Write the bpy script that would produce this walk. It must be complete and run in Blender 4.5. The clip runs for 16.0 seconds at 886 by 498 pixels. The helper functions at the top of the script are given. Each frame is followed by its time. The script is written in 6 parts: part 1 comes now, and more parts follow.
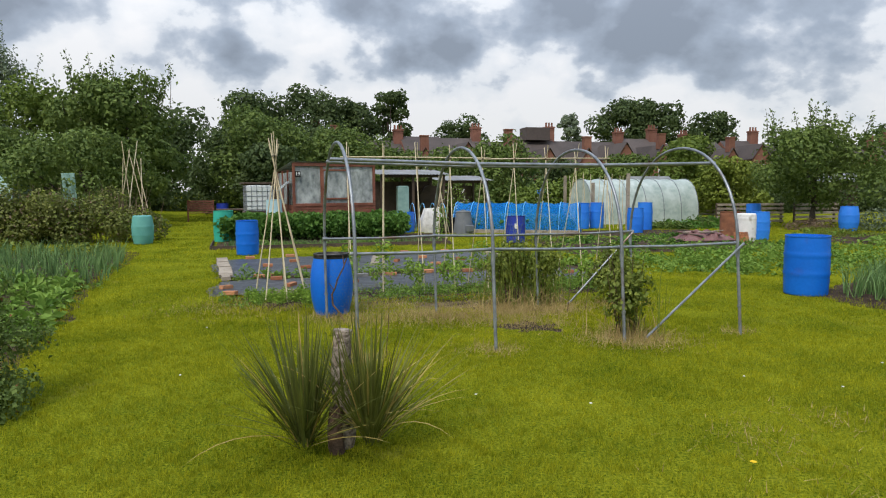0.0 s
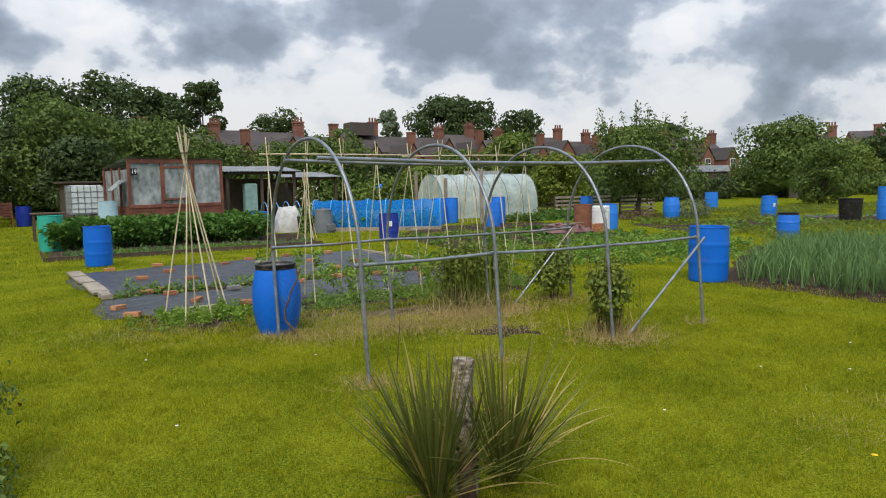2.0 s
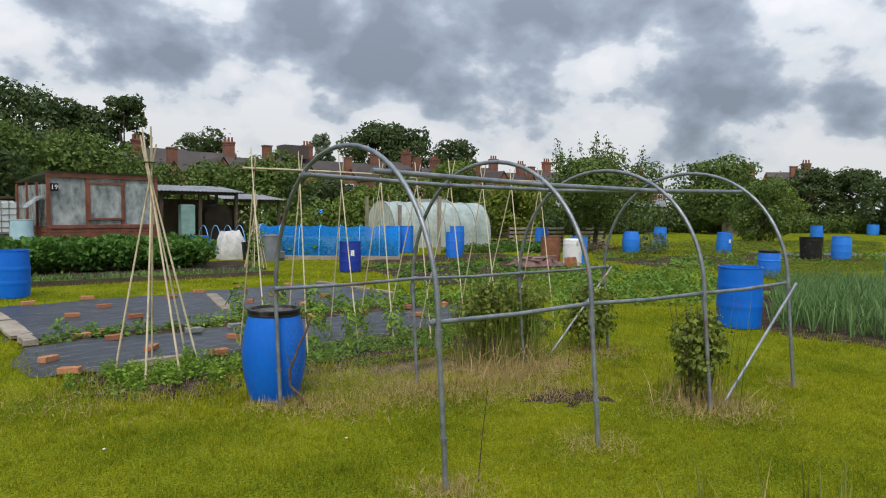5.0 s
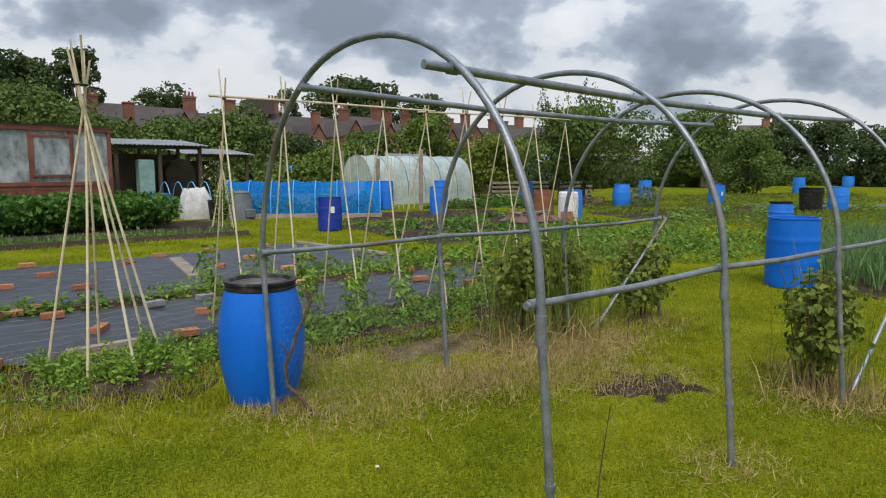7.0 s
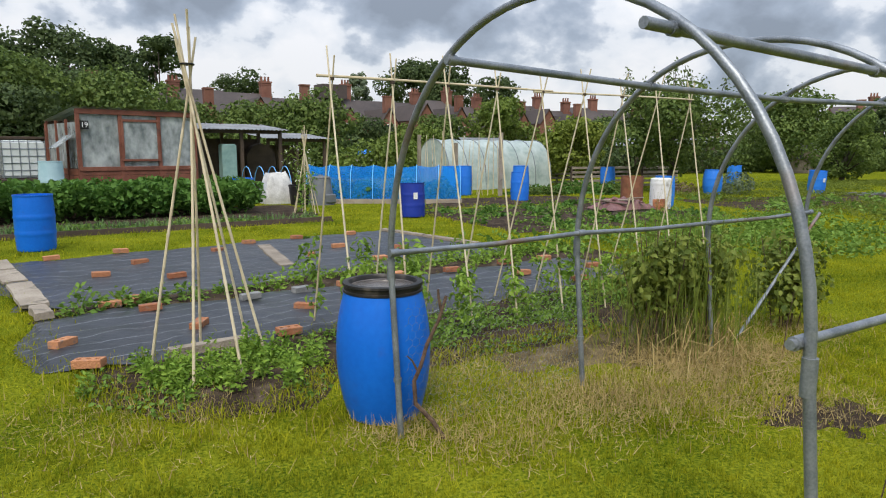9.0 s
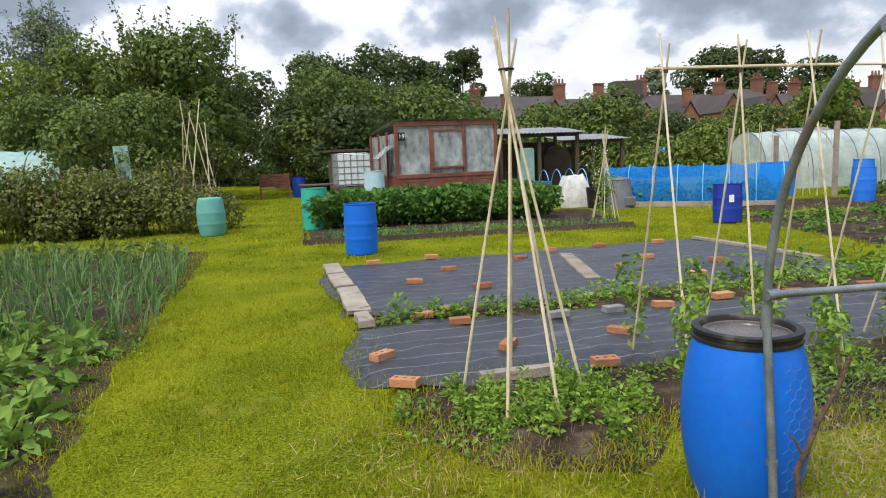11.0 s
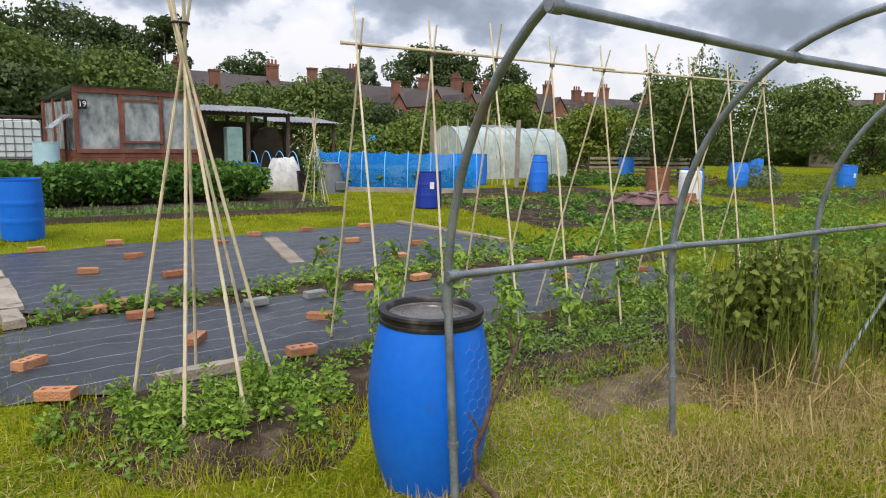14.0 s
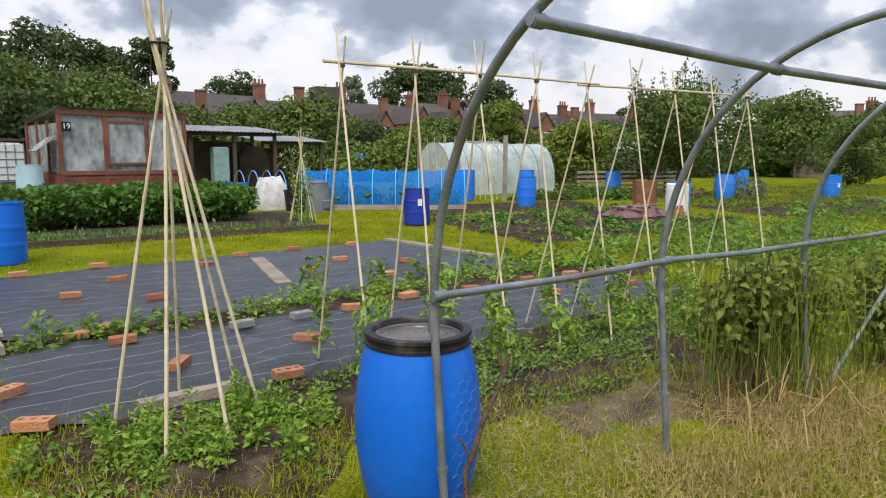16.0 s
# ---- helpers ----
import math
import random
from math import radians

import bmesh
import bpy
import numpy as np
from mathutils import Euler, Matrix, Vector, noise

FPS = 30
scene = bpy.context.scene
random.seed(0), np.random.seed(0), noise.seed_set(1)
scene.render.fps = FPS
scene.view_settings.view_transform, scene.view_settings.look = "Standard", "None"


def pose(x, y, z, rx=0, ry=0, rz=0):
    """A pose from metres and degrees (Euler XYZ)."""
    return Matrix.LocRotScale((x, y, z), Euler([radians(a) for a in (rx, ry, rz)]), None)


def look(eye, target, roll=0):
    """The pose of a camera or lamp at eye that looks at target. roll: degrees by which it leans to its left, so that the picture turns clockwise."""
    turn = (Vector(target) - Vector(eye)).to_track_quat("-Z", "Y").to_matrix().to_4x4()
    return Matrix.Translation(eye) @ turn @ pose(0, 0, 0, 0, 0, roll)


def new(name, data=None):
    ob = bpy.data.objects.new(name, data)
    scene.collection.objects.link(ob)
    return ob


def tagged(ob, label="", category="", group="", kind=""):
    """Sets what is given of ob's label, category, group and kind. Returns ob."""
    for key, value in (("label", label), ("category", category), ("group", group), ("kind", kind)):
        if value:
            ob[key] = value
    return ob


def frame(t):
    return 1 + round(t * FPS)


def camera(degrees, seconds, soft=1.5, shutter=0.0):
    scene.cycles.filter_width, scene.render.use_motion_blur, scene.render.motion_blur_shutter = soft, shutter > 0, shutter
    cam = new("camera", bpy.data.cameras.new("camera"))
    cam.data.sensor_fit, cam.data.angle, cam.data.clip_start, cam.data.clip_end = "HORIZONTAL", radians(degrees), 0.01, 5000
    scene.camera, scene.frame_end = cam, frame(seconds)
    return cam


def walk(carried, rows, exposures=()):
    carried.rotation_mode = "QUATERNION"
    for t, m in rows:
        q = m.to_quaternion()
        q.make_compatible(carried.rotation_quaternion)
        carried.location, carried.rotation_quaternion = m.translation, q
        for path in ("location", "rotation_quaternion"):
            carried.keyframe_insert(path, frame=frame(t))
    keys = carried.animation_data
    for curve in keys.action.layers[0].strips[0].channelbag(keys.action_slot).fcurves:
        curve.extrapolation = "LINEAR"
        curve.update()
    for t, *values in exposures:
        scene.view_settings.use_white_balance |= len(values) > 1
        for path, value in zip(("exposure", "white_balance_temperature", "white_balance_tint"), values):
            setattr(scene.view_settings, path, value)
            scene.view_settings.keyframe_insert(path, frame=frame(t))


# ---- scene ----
cam = camera(67.3, 16.0, soft=1.1)
PATH = [
    (0, (0.177, 0.955, 1.723), (0.087, 2.945, 1.545), -0.3),
    (0.5, (-0.341, 0.956, 1.739), (-0.16, 2.944, 1.618), -2.3),
    (1, (-0.786, 1.189, 1.748), (-0.525, 3.169, 1.629), -2.8),
    (1.5, (-1.322, 1.474, 1.792), (-0.947, 3.432, 1.641), -0.3),
    (2, (-1.67, 1.69, 1.804), (-1.208, 3.625, 1.605), -1.0),
    (2.5, (-1.921, 2.055, 1.797), (-1.467, 3.994, 1.615), -1.4),
    (3, (-2.179, 2.299, 1.839), (-1.652, 4.219, 1.654), -0.1),
    (3.5, (-2.302, 2.536, 1.816), (-1.596, 4.392, 1.576), -0.3),
    (4, (-2.364, 2.912, 1.809), (-1.647, 4.774, 1.667), -0.1),
    (4.2, (-2.417, 3.039, 1.826), (-1.759, 4.922, 1.681), 0.8),
    (6.5, (-2.411, 4.999, 1.644), (-1.664, 6.853, 1.596), -0.2),
    (7, (-2.371, 5.36, 1.617), (-1.609, 7.193, 1.376), 0.1),
    (7.5, (-2.491, 5.671, 1.633), (-1.459, 7.367, 1.393), 6.6),
    (8, (-2.601, 5.926, 1.643), (-1.762, 7.724, 1.393), 1.2),
    (8.2, (-2.643, 5.991, 1.627), (-1.937, 7.843, 1.36), 0.5),
    (10.3, (-2.53, 6.513, 1.658), (-2.093, 8.439, 1.346), -0.3),
    (10.5, (-2.601, 6.683, 1.659), (-2.36, 8.639, 1.322), -1.4),
    (11, (-2.789, 6.822, 1.701), (-3.058, 8.785, 1.427), -2.2),
    (11.5, (-2.837, 6.895, 1.683), (-3.493, 8.765, 1.411), -1.8),
    (12, (-2.729, 7.011, 1.664), (-2.798, 8.987, 1.366), 0.7),
    (12.5, (-2.666, 7.119, 1.637), (-2.352, 9.074, 1.356), 1.2),
    (13, (-2.618, 7.144, 1.637), (-2.076, 9.051, 1.372), 1.3),
    (13.5, (-2.602, 7.14, 1.634), (-2.026, 9.03, 1.326), 0.9),
    (14, (-2.606, 7.14, 1.633), (-2.045, 9.032, 1.307), 1.1),
    (14.5, (-2.612, 7.135, 1.633), (-2.04, 9.024, 1.313), 0.8),
    (15, (-2.582, 7.144, 1.624), (-1.933, 9.005, 1.286), 0.7),
    (15.5, (-2.57, 7.139, 1.619), (-1.913, 8.995, 1.273), 1.2),
    (16, (-2.571, 7.193, 1.638), (-1.979, 9.083, 1.36), 0.2),
]
walk(cam, [(t, look(eye, target, roll)) for t, eye, target, roll in PATH], [(0.0, 0.0, 6900, 10), (3.0, -0.1, 6900, 10), (7.0, -0.15, 6800, 10), (8.2, 0.0, 6800, 10), (10.3, 0.15, 6900, 12), (11.5, 0.3, 6900, 12), (12.5, 0.18, 6900, 14), (16.0, 0.15, 6900, 14)])

# ---- world, sun ----
SUN_EL, SUN_AZ = radians(52), radians(205)
world = bpy.data.worlds.new("overcast_sky")
scene.world = world
world.use_nodes = True
wn, wl = world.node_tree.nodes, world.node_tree.links
wn.clear()


def wnode(kind, **kw):
    n = wn.new(kind)
    for k, v in kw.items():
        n.inputs[k].default_value = v
    return n


def wmath(op, a, b=None):
    n = wn.new("ShaderNodeMath")
    n.operation = op
    for i, v in enumerate((a, b)):
        if v is None:
            continue
        if isinstance(v, (int, float)):
            n.inputs[i].default_value = v
        else:
            wl.new(v, n.inputs[i])
    return n.outputs[0]


tc = wn.new("ShaderNodeTexCoord")
sep = wn.new("ShaderNodeSeparateXYZ")
wl.new(tc.outputs["Generated"], sep.inputs[0])
up = wmath("MAXIMUM", sep.outputs[2], 0.0)
den = wmath("ADD", up, 0.75)
comb = wn.new("ShaderNodeCombineXYZ")
wl.new(wmath("DIVIDE", sep.outputs[0], den), comb.inputs[0])
wl.new(wmath("DIVIDE", sep.outputs[1], den), comb.inputs[1])
wl.new(wmath("MULTIPLY", up, 0.6), comb.inputs[2])
big = wnode("ShaderNodeTexNoise", Scale=4.3, Detail=10.0, Roughness=0.50, Distortion=0.18)
big.noise_dimensions = "3D"
shift = wn.new("ShaderNodeVectorMath")
shift.operation = "ADD"
shift.inputs[1].default_value = (3.1, 1.7, 0.4)
wl.new(comb.outputs[0], shift.inputs[0])
wl.new(shift.outputs[0], big.inputs["Vector"])
puff = wnode("ShaderNodeTexNoise", Scale=11.0, Detail=7.0, Roughness=0.5)
wl.new(shift.outputs[0], puff.inputs["Vector"])
mass = wmath("ADD", wmath("MULTIPLY", big.outputs[0], 0.66), wmath("MULTIPLY", puff.outputs[0], 0.34))
mass = wmath("ADD", mass, wmath("MULTIPLY", wmath("SUBTRACT", 0.195, up), 0.58))
ramp = wn.new("ShaderNodeValToRGB")
wl.new(mass, ramp.inputs[0])
el = ramp.color_ramp.elements
el[0].position, el[0].color = 0.385, (0.20, 0.24, 0.31, 1)
el[1].position, el[1].color = 0.575, (0.71, 0.74, 0.80, 1)
for p, c in ((0.455, (0.29, 0.35, 0.45, 1)), (0.490, (0.42, 0.48, 0.58, 1)), (0.513, (0.61, 0.66, 0.74, 1))):
    e = el.new(p)
    e.color = c
lift = wmath("ADD", 1.0, wmath("MULTIPLY", wmath("MULTIPLY", up, up), 5.0))
cloud = wn.new("ShaderNodeVectorMath")
cloud.operation = "SCALE"
wl.new(ramp.outputs[0], cloud.inputs[0])
wl.new(lift, cloud.inputs["Scale"])
sky = wn.new("ShaderNodeTexSky")
sky.sky_type, sky.sun_disc = "NISHITA", False
sky.sun_elevation, sky.sun_rotation = SUN_EL, SUN_AZ
thin = wn.new("ShaderNodeVectorMath")
thin.operation = "SCALE"
wl.new(sky.outputs[0], thin.inputs[0])
thin.inputs["Scale"].default_value = 0.012
both = wn.new("ShaderNodeVectorMath")
both.operation = "ADD"
wl.new(cloud.outputs[0], both.inputs[0])
wl.new(thin.outputs[0], both.inputs[1])
bg = wnode("ShaderNodeBackground", Strength=1.0)
wl.new(both.outputs[0], bg.inputs[0])
wo = wn.new("ShaderNodeOutputWorld")
wl.new(bg.outputs[0], wo.inputs[0])

sun = new("sun", bpy.data.lights.new("sun", "SUN"))
sun.data.energy, sun.data.angle, sun.data.color = 2.6, radians(22), (1.0, 0.96, 0.9)
sun.matrix_world = look((0, 0, 30), Vector((0, 0, 30)) - Vector((math.sin(SUN_AZ) * math.cos(SUN_EL), math.cos(SUN_AZ) * math.cos(SUN_EL), math.sin(SUN_EL))))


# ---- materials ----
def mat(name, a, b, scale=6.0, rough=0.7, metal=0.0, bump=0.2, fine=60.0, spec=0.4, dirt=None, dirt_amount=0.5, dirt_scale=2.0, island=0.0, through_light=0.0, per_object=0.0, alpha=1.0, stretch=(1, 1, 1), coarse=0.65, spread=3.4):
    """Two mixed colours by noise at two scales, stains, fine relief."""
    m = bpy.data.materials.new(name)
    m.use_nodes = True
    n, l = m.node_tree.nodes, m.node_tree.links
    bsdf = n["Principled BSDF"]
    geo = n.new("ShaderNodeNewGeometry")
    co = n.new("ShaderNodeVectorMath")
    co.operation = "MULTIPLY"
    co.inputs[1].default_value = stretch
    l.new(geo.outputs["Position"], co.inputs[0])
    n1 = n.new("ShaderNodeTexNoise")
    n1.inputs["Scale"].default_value, n1.inputs["Detail"].default_value = scale, 5
    l.new(co.outputs[0], n1.inputs["Vector"])
    n2 = n.new("ShaderNodeTexNoise")
    n2.inputs["Scale"].default_value, n2.inputs["Detail"].default_value = fine, 3
    l.new(co.outputs[0], n2.inputs["Vector"])

    def maths(op, x, y):
        k = n.new("ShaderNodeMath")
        k.operation = op
        for i, v in enumerate((x, y)):
            if isinstance(v, (int, float)):
                k.inputs[i].default_value = v
            else:
                l.new(v, k.inputs[i])
        return k.outputs[0]
    f = maths("ADD", maths("MULTIPLY", n1.outputs[0], coarse), maths("MULTIPLY", n2.outputs[0], 1 - coarse))
    f = maths("MULTIPLY", maths("SUBTRACT", f, 0.5 - 0.48 / spread), spread)
    if island:
        f = maths("ADD", maths("MULTIPLY", f, 1 - island), maths("MULTIPLY", geo.outputs["Random Per Island"], island))
    if per_object:
        oi = n.new("ShaderNodeObjectInfo")
        f = maths("ADD", maths("MULTIPLY", f, 1 - per_object), maths("MULTIPLY", oi.outputs["Random"], per_object))
    mix = n.new("ShaderNodeMix")
    mix.data_type, mix.clamp_factor = "RGBA", True
    l.new(f, mix.inputs[0])
    mix.inputs[6].default_value, mix.inputs[7].default_value = (*a, 1), (*b, 1)
    col = mix.outputs[2]
    if dirt:
        n3 = n.new("ShaderNodeTexNoise")
        n3.inputs["Scale"].default_value, n3.inputs["Detail"].default_value = dirt_scale, 8
        l.new(co.outputs[0], n3.inputs["Vector"])
        df = maths("MULTIPLY", maths("SUBTRACT", n3.outputs[0], 0.62 - 0.2 * dirt_amount), 6.0)
        mx = n.new("ShaderNodeMix")
        mx.data_type, mx.clamp_factor = "RGBA", True
        l.new(df, mx.inputs[0])
        l.new(col, mx.inputs[6])
        mx.inputs[7].default_value = (*dirt, 1)
        col = mx.outputs[2]
    l.new(col, bsdf.inputs["Base Color"])
    bsdf.inputs["Roughness"].default_value, bsdf.inputs["Metallic"].default_value = rough, metal
    bsdf.inputs["Specular IOR Level"].default_value = spec
    if bump:
        bp = n.new("ShaderNodeBump")
        bp.inputs["Strength"].default_value, bp.inputs["Distance"].default_value = bump, 0.02
        l.new(n2.outputs[0], bp.inputs["Height"])
        l.new(bp.outputs[0], bsdf.inputs["Normal"])
    out = n["Material Output"]
    shader = bsdf.outputs[0]
    if through_light:
        tr = n.new("ShaderNodeBsdfTranslucent")
        l.new(col, tr.inputs[0])
        ms = n.new("ShaderNodeMixShader")
        ms.inputs[0].default_value = through_light
        l.new(shader, ms.inputs[1])
        l.new(tr.outputs[0], ms.inputs[2])
        shader = ms.outputs[0]
    if alpha < 1:
        tp = n.new("ShaderNodeBsdfTransparent")
        ms = n.new("ShaderNodeMixShader")
        ms.inputs[0].default_value = alpha
        l.new(tp.outputs[0], ms.inputs[1])
        l.new(shader, ms.inputs[2])
        shader = ms.outputs[0]
    l.new(shader, out.inputs[0])
    return m


def leafmat(name, a, b, rough=0.6, t=0.3, spec=0.2):
    return mat(name, a, b, scale=0.9, fine=7.0, rough=rough, bump=0, spec=spec, island=0.6, through_light=t)


TURF = mat("mown_turf", (0.040, 0.072, 0.005), (0.25, 0.258, 0.018), scale=0.9, fine=48.0, coarse=0.30, spread=3.6, rough=1.0, bump=0.9, spec=0.0, dirt=(0.21, 0.20, 0.03), dirt_amount=0.0, dirt_scale=1.3)
BLADE = mat("grass_blades", (0.078, 0.140, 0.006), (0.55, 0.520, 0.034), scale=0.9, fine=9.0, coarse=0.52, spread=3.3, rough=0.8, bump=0, spec=0.04, island=0.55, through_light=0.5)
STRAW = mat("dry_straw", (0.24, 0.17, 0.055), (0.50, 0.38, 0.16), scale=2.0, rough=0.8, bump=0, island=0.7)
EARTH = mat("dry_trodden_earth", (0.060, 0.046, 0.026), (0.21, 0.16, 0.085), scale=4.0, fine=50, rough=1.0, bump=0.9, spec=0.05)
SOIL = mat("garden_soil", (0.022, 0.015, 0.010), (0.082, 0.058, 0.040), scale=2.5, fine=45, rough=0.95, bump=1.0, spec=0.1, dirt=(0.13, 0.098, 0.068), dirt_amount=0.3, dirt_scale=5)
GALV = mat("galvanised_steel", (0.16, 0.18, 0.20), (0.34, 0.36, 0.38), scale=9, fine=120, rough=0.45, metal=0.6, bump=0.1, dirt=(0.20, 0.085, 0.035), dirt_amount=0.12, dirt_scale=1.6)
BLUE = mat("blue_polythene", (0.001, 0.118, 0.56), (0.003, 0.155, 0.66), scale=1.6, fine=30, rough=0.36, bump=0.03, spec=0.3, dirt=(0.03, 0.10, 0.45), dirt_amount=0.05, dirt_scale=5)
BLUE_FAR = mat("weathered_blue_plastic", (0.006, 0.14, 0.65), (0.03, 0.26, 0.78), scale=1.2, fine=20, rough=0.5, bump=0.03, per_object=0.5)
NAVY = mat("dark_blue_plastic", (0.008, 0.025, 0.24), (0.012, 0.04, 0.33), scale=2, rough=0.4, bump=0.03)
TEAL = mat("faded_teal_plastic", (0.075, 0.29, 0.26), (0.13, 0.38, 0.34), scale=2, rough=0.55, bump=0.05)
TEAL_B = mat("bright_green_plastic", (0.02, 0.33, 0.25), (0.03, 0.42, 0.31), scale=2, rough=0.5, bump=0.05)
PALEBUTT = mat("pale_blue_plastic", (0.32, 0.50, 0.55), (0.45, 0.62, 0.66), scale=3, rough=0.6, bump=0.05)
BLACKP = mat("black_plastic", (0.010, 0.010, 0.010), (0.028, 0.025, 0.023), scale=6, rough=0.45, bump=0.08, spec=0.25, dirt=(0.10, 0.085, 0.07), dirt_amount=0.1, dirt_scale=9)
GREYP = mat("grey_plastic", (0.10, 0.11, 0.12), (0.16, 0.17, 0.18), scale=3, rough=0.6, bump=0.08)
WHITEP = mat("white_plastic", (0.62, 0.62, 0.60), (0.80, 0.80, 0.78), scale=4, rough=0.5, bump=0.05, dirt=(0.35, 0.33, 0.28), dirt_amount=0.15, dirt_scale=4)
WATER = mat("standing_water", (0.065, 0.055, 0.048), (0.15, 0.13, 0.115), scale=8, rough=0.25, bump=0.02, spec=0.5)
CANE = mat("bamboo_cane", (0.46, 0.37, 0.22), (0.74, 0.65, 0.47), scale=5, fine=40, rough=0.6, bump=0.1, per_object=0.45, stretch=(1, 1, 0.5), dirt=(0.20, 0.15, 0.09), dirt_amount=0.15, dirt_scale=7)
WOODW = mat("weathered_board", (0.17, 0.135, 0.10), (0.42, 0.36, 0.285), scale=3, fine=50, rough=0.85, bump=0.5, per_object=0.4, dirt=(0.10, 0.085, 0.06), dirt_amount=0.2, dirt_scale=6)
WOODD = mat("dark_timber", (0.045, 0.032, 0.024), (0.12, 0.085, 0.06), scale=3, fine=40, rough=0.85, bump=0.4, per_object=0.4)
REDWOOD = mat("red_painted_timber", (0.14, 0.046, 0.028), (0.26, 0.098, 0.062), scale=3, fine=45, rough=0.75, bump=0.3, dirt=(0.10, 0.05, 0.035), dirt_amount=0.2, dirt_scale=5)
SHEDRED = mat("red_shed_boards", (0.20, 0.035, 0.025), (0.33, 0.07, 0.045), scale=3, fine=30, rough=0.8, bump=0.3)
BRICK = mat("orange_house_brick", (0.26, 0.085, 0.04), (0.58, 0.27, 0.13), scale=14, fine=90, rough=0.9, bump=0.6, per_object=0.65, dirt=(0.22, 0.17, 0.14), dirt_amount=0.35, dirt_scale=16)
BRICKG = mat("grey_concrete_brick", (0.16, 0.165, 0.16), (0.28, 0.28, 0.27), scale=10, fine=90, rough=0.95, bump=0.5)
HOLE = mat("brick_hole", (0.05, 0.02, 0.012), (0.09, 0.04, 0.02), scale=10, rough=1.0, bump=0)
TERRACOTTA = mat("terracotta", (0.16, 0.065, 0.035), (0.30, 0.12, 0.06), scale=6, rough=0.8)
WALLBRICK = mat("far_brick_wall", (0.15, 0.062, 0.042), (0.27, 0.125, 0.088), scale=0.8, fine=5, rough=0.9, bump=0.1, per_object=0.4)
SLATE = mat("slate_roof", (0.045, 0.036, 0.033), (0.095, 0.074, 0.066), scale=0.5, fine=4, rough=0.75, bump=0.1, per_object=0.4)
WINDARK = mat("dark_window_pane", (0.03, 0.035, 0.04), (0.07, 0.08, 0.09), scale=0.5, rough=0.15, bump=0, spec=0.6)
WHITEPAINT = mat("white_paint", (0.66, 0.66, 0.63), (0.80, 0.80, 0.78), scale=3, rough=0.6, bump=0.05)
FELT = mat("grey_roof_felt", (0.13, 0.14, 0.14), (0.24, 0.25, 0.25), scale=2, rough=0.9, bump=0.2)
TIN = mat("corrugated_roof_sheet", (0.13, 0.135, 0.14), (0.29, 0.30, 0.31), scale=1.5, fine=15, rough=0.55, bump=0.1, dirt=(0.20, 0.18, 0.15), dirt_amount=0.2, dirt_scale=2)
FILM = mat("cloudy_greenhouse_film", (0.17, 0.20, 0.20), (0.58, 0.62, 0.61), scale=2.6, fine=9, rough=0.24, bump=1.0, spec=0.5, alpha=0.74, stretch=(1, 1, 0.6))
POLYFILM = mat("polytunnel_film", (0.31, 0.39, 0.36), (0.54, 0.61, 0.58), scale=1.6, fine=6, rough=0.35, bump=0.25, alpha=0.86)
GREENFILM = mat("pale_green_tunnel_cover", (0.17, 0.30, 0.28), (0.30, 0.45, 0.42), scale=1.5, fine=6, rough=0.5, bump=0.2)
NETBLUE = mat("blue_insect_mesh", (0.003, 0.17, 0.58), (0.008, 0.26, 0.70), scale=1.0, fine=8, rough=0.8, bump=0.3, spec=0.05, alpha=0.50)
PIPEBLUE = mat("pale_blue_water_pipe", (0.10, 0.38, 0.75), (0.20, 0.50, 0.85), scale=3, rough=0.5, bump=0)
BAGW = mat("white_bulk_bag_fabric", (0.45, 0.44, 0.41), (0.72, 0.71, 0.68), scale=4, fine=22, rough=0.8, bump=0.6)
BARK = mat("tree_bark", (0.035, 0.028, 0.022), (0.11, 0.09, 0.07), scale=5, fine=30, rough=0.95, bump=0.6, stretch=(1, 1, 0.35))
STUMP = mat("pitted_pale_trunk", (0.12, 0.085, 0.06), (0.50, 0.42, 0.34), scale=22, fine=60, rough=0.95, bump=0.9, dirt=(0.04, 0.025, 0.018), dirt_amount=0.5, dirt_scale=20)
TWIG = mat("brown_vine_wood", (0.05, 0.03, 0.02), (0.16, 0.10, 0.065), scale=20, fine=80, rough=0.9, bump=0.5)
IBCPLASTIC = mat("milky_tank_plastic", (0.50, 0.53, 0.50), (0.68, 0.70, 0.67), scale=1.5, rough=0.45, bump=0.03)
TARP = mat("dark_red_tarpaulin", (0.11, 0.045, 0.045), (0.22, 0.11, 0.10), scale=4, rough=0.6, bump=0.4)
SIGN = mat("black_number_plate", (0.008, 0.008, 0.008), (0.014, 0.014, 0.014), rough=0.5, bump=0)
LETTER = mat("white_numerals", (0.8, 0.8, 0.8), (0.85, 0.85, 0.85), rough=0.5, bump=0)
L_OAK = leafmat("dark_tree_leaves", (0.030, 0.055, 0.019), (0.125, 0.175, 0.060))
L_TREE = leafmat("orchard_leaves", (0.044, 0.084, 0.018), (0.205, 0.278, 0.068))
L_LIGHT = leafmat("pale_green_leaves", (0.075, 0.125, 0.020), (0.22, 0.29, 0.06))
L_YEL = leafmat("yellow_green_leaves", (0.10, 0.15, 0.02), (0.28, 0.33, 0.06))
L_GREY = leafmat("greyish_leaves", (0.08, 0.115, 0.065), (0.27, 0.33, 0.21))
L_POT = leafmat("potato_leaves", (0.040, 0.115, 0.018), (0.14, 0.27, 0.050))
L_BRAM = leafmat("bramble_leaves", (0.060, 0.088, 0.022), (0.27, 0.29, 0.08))
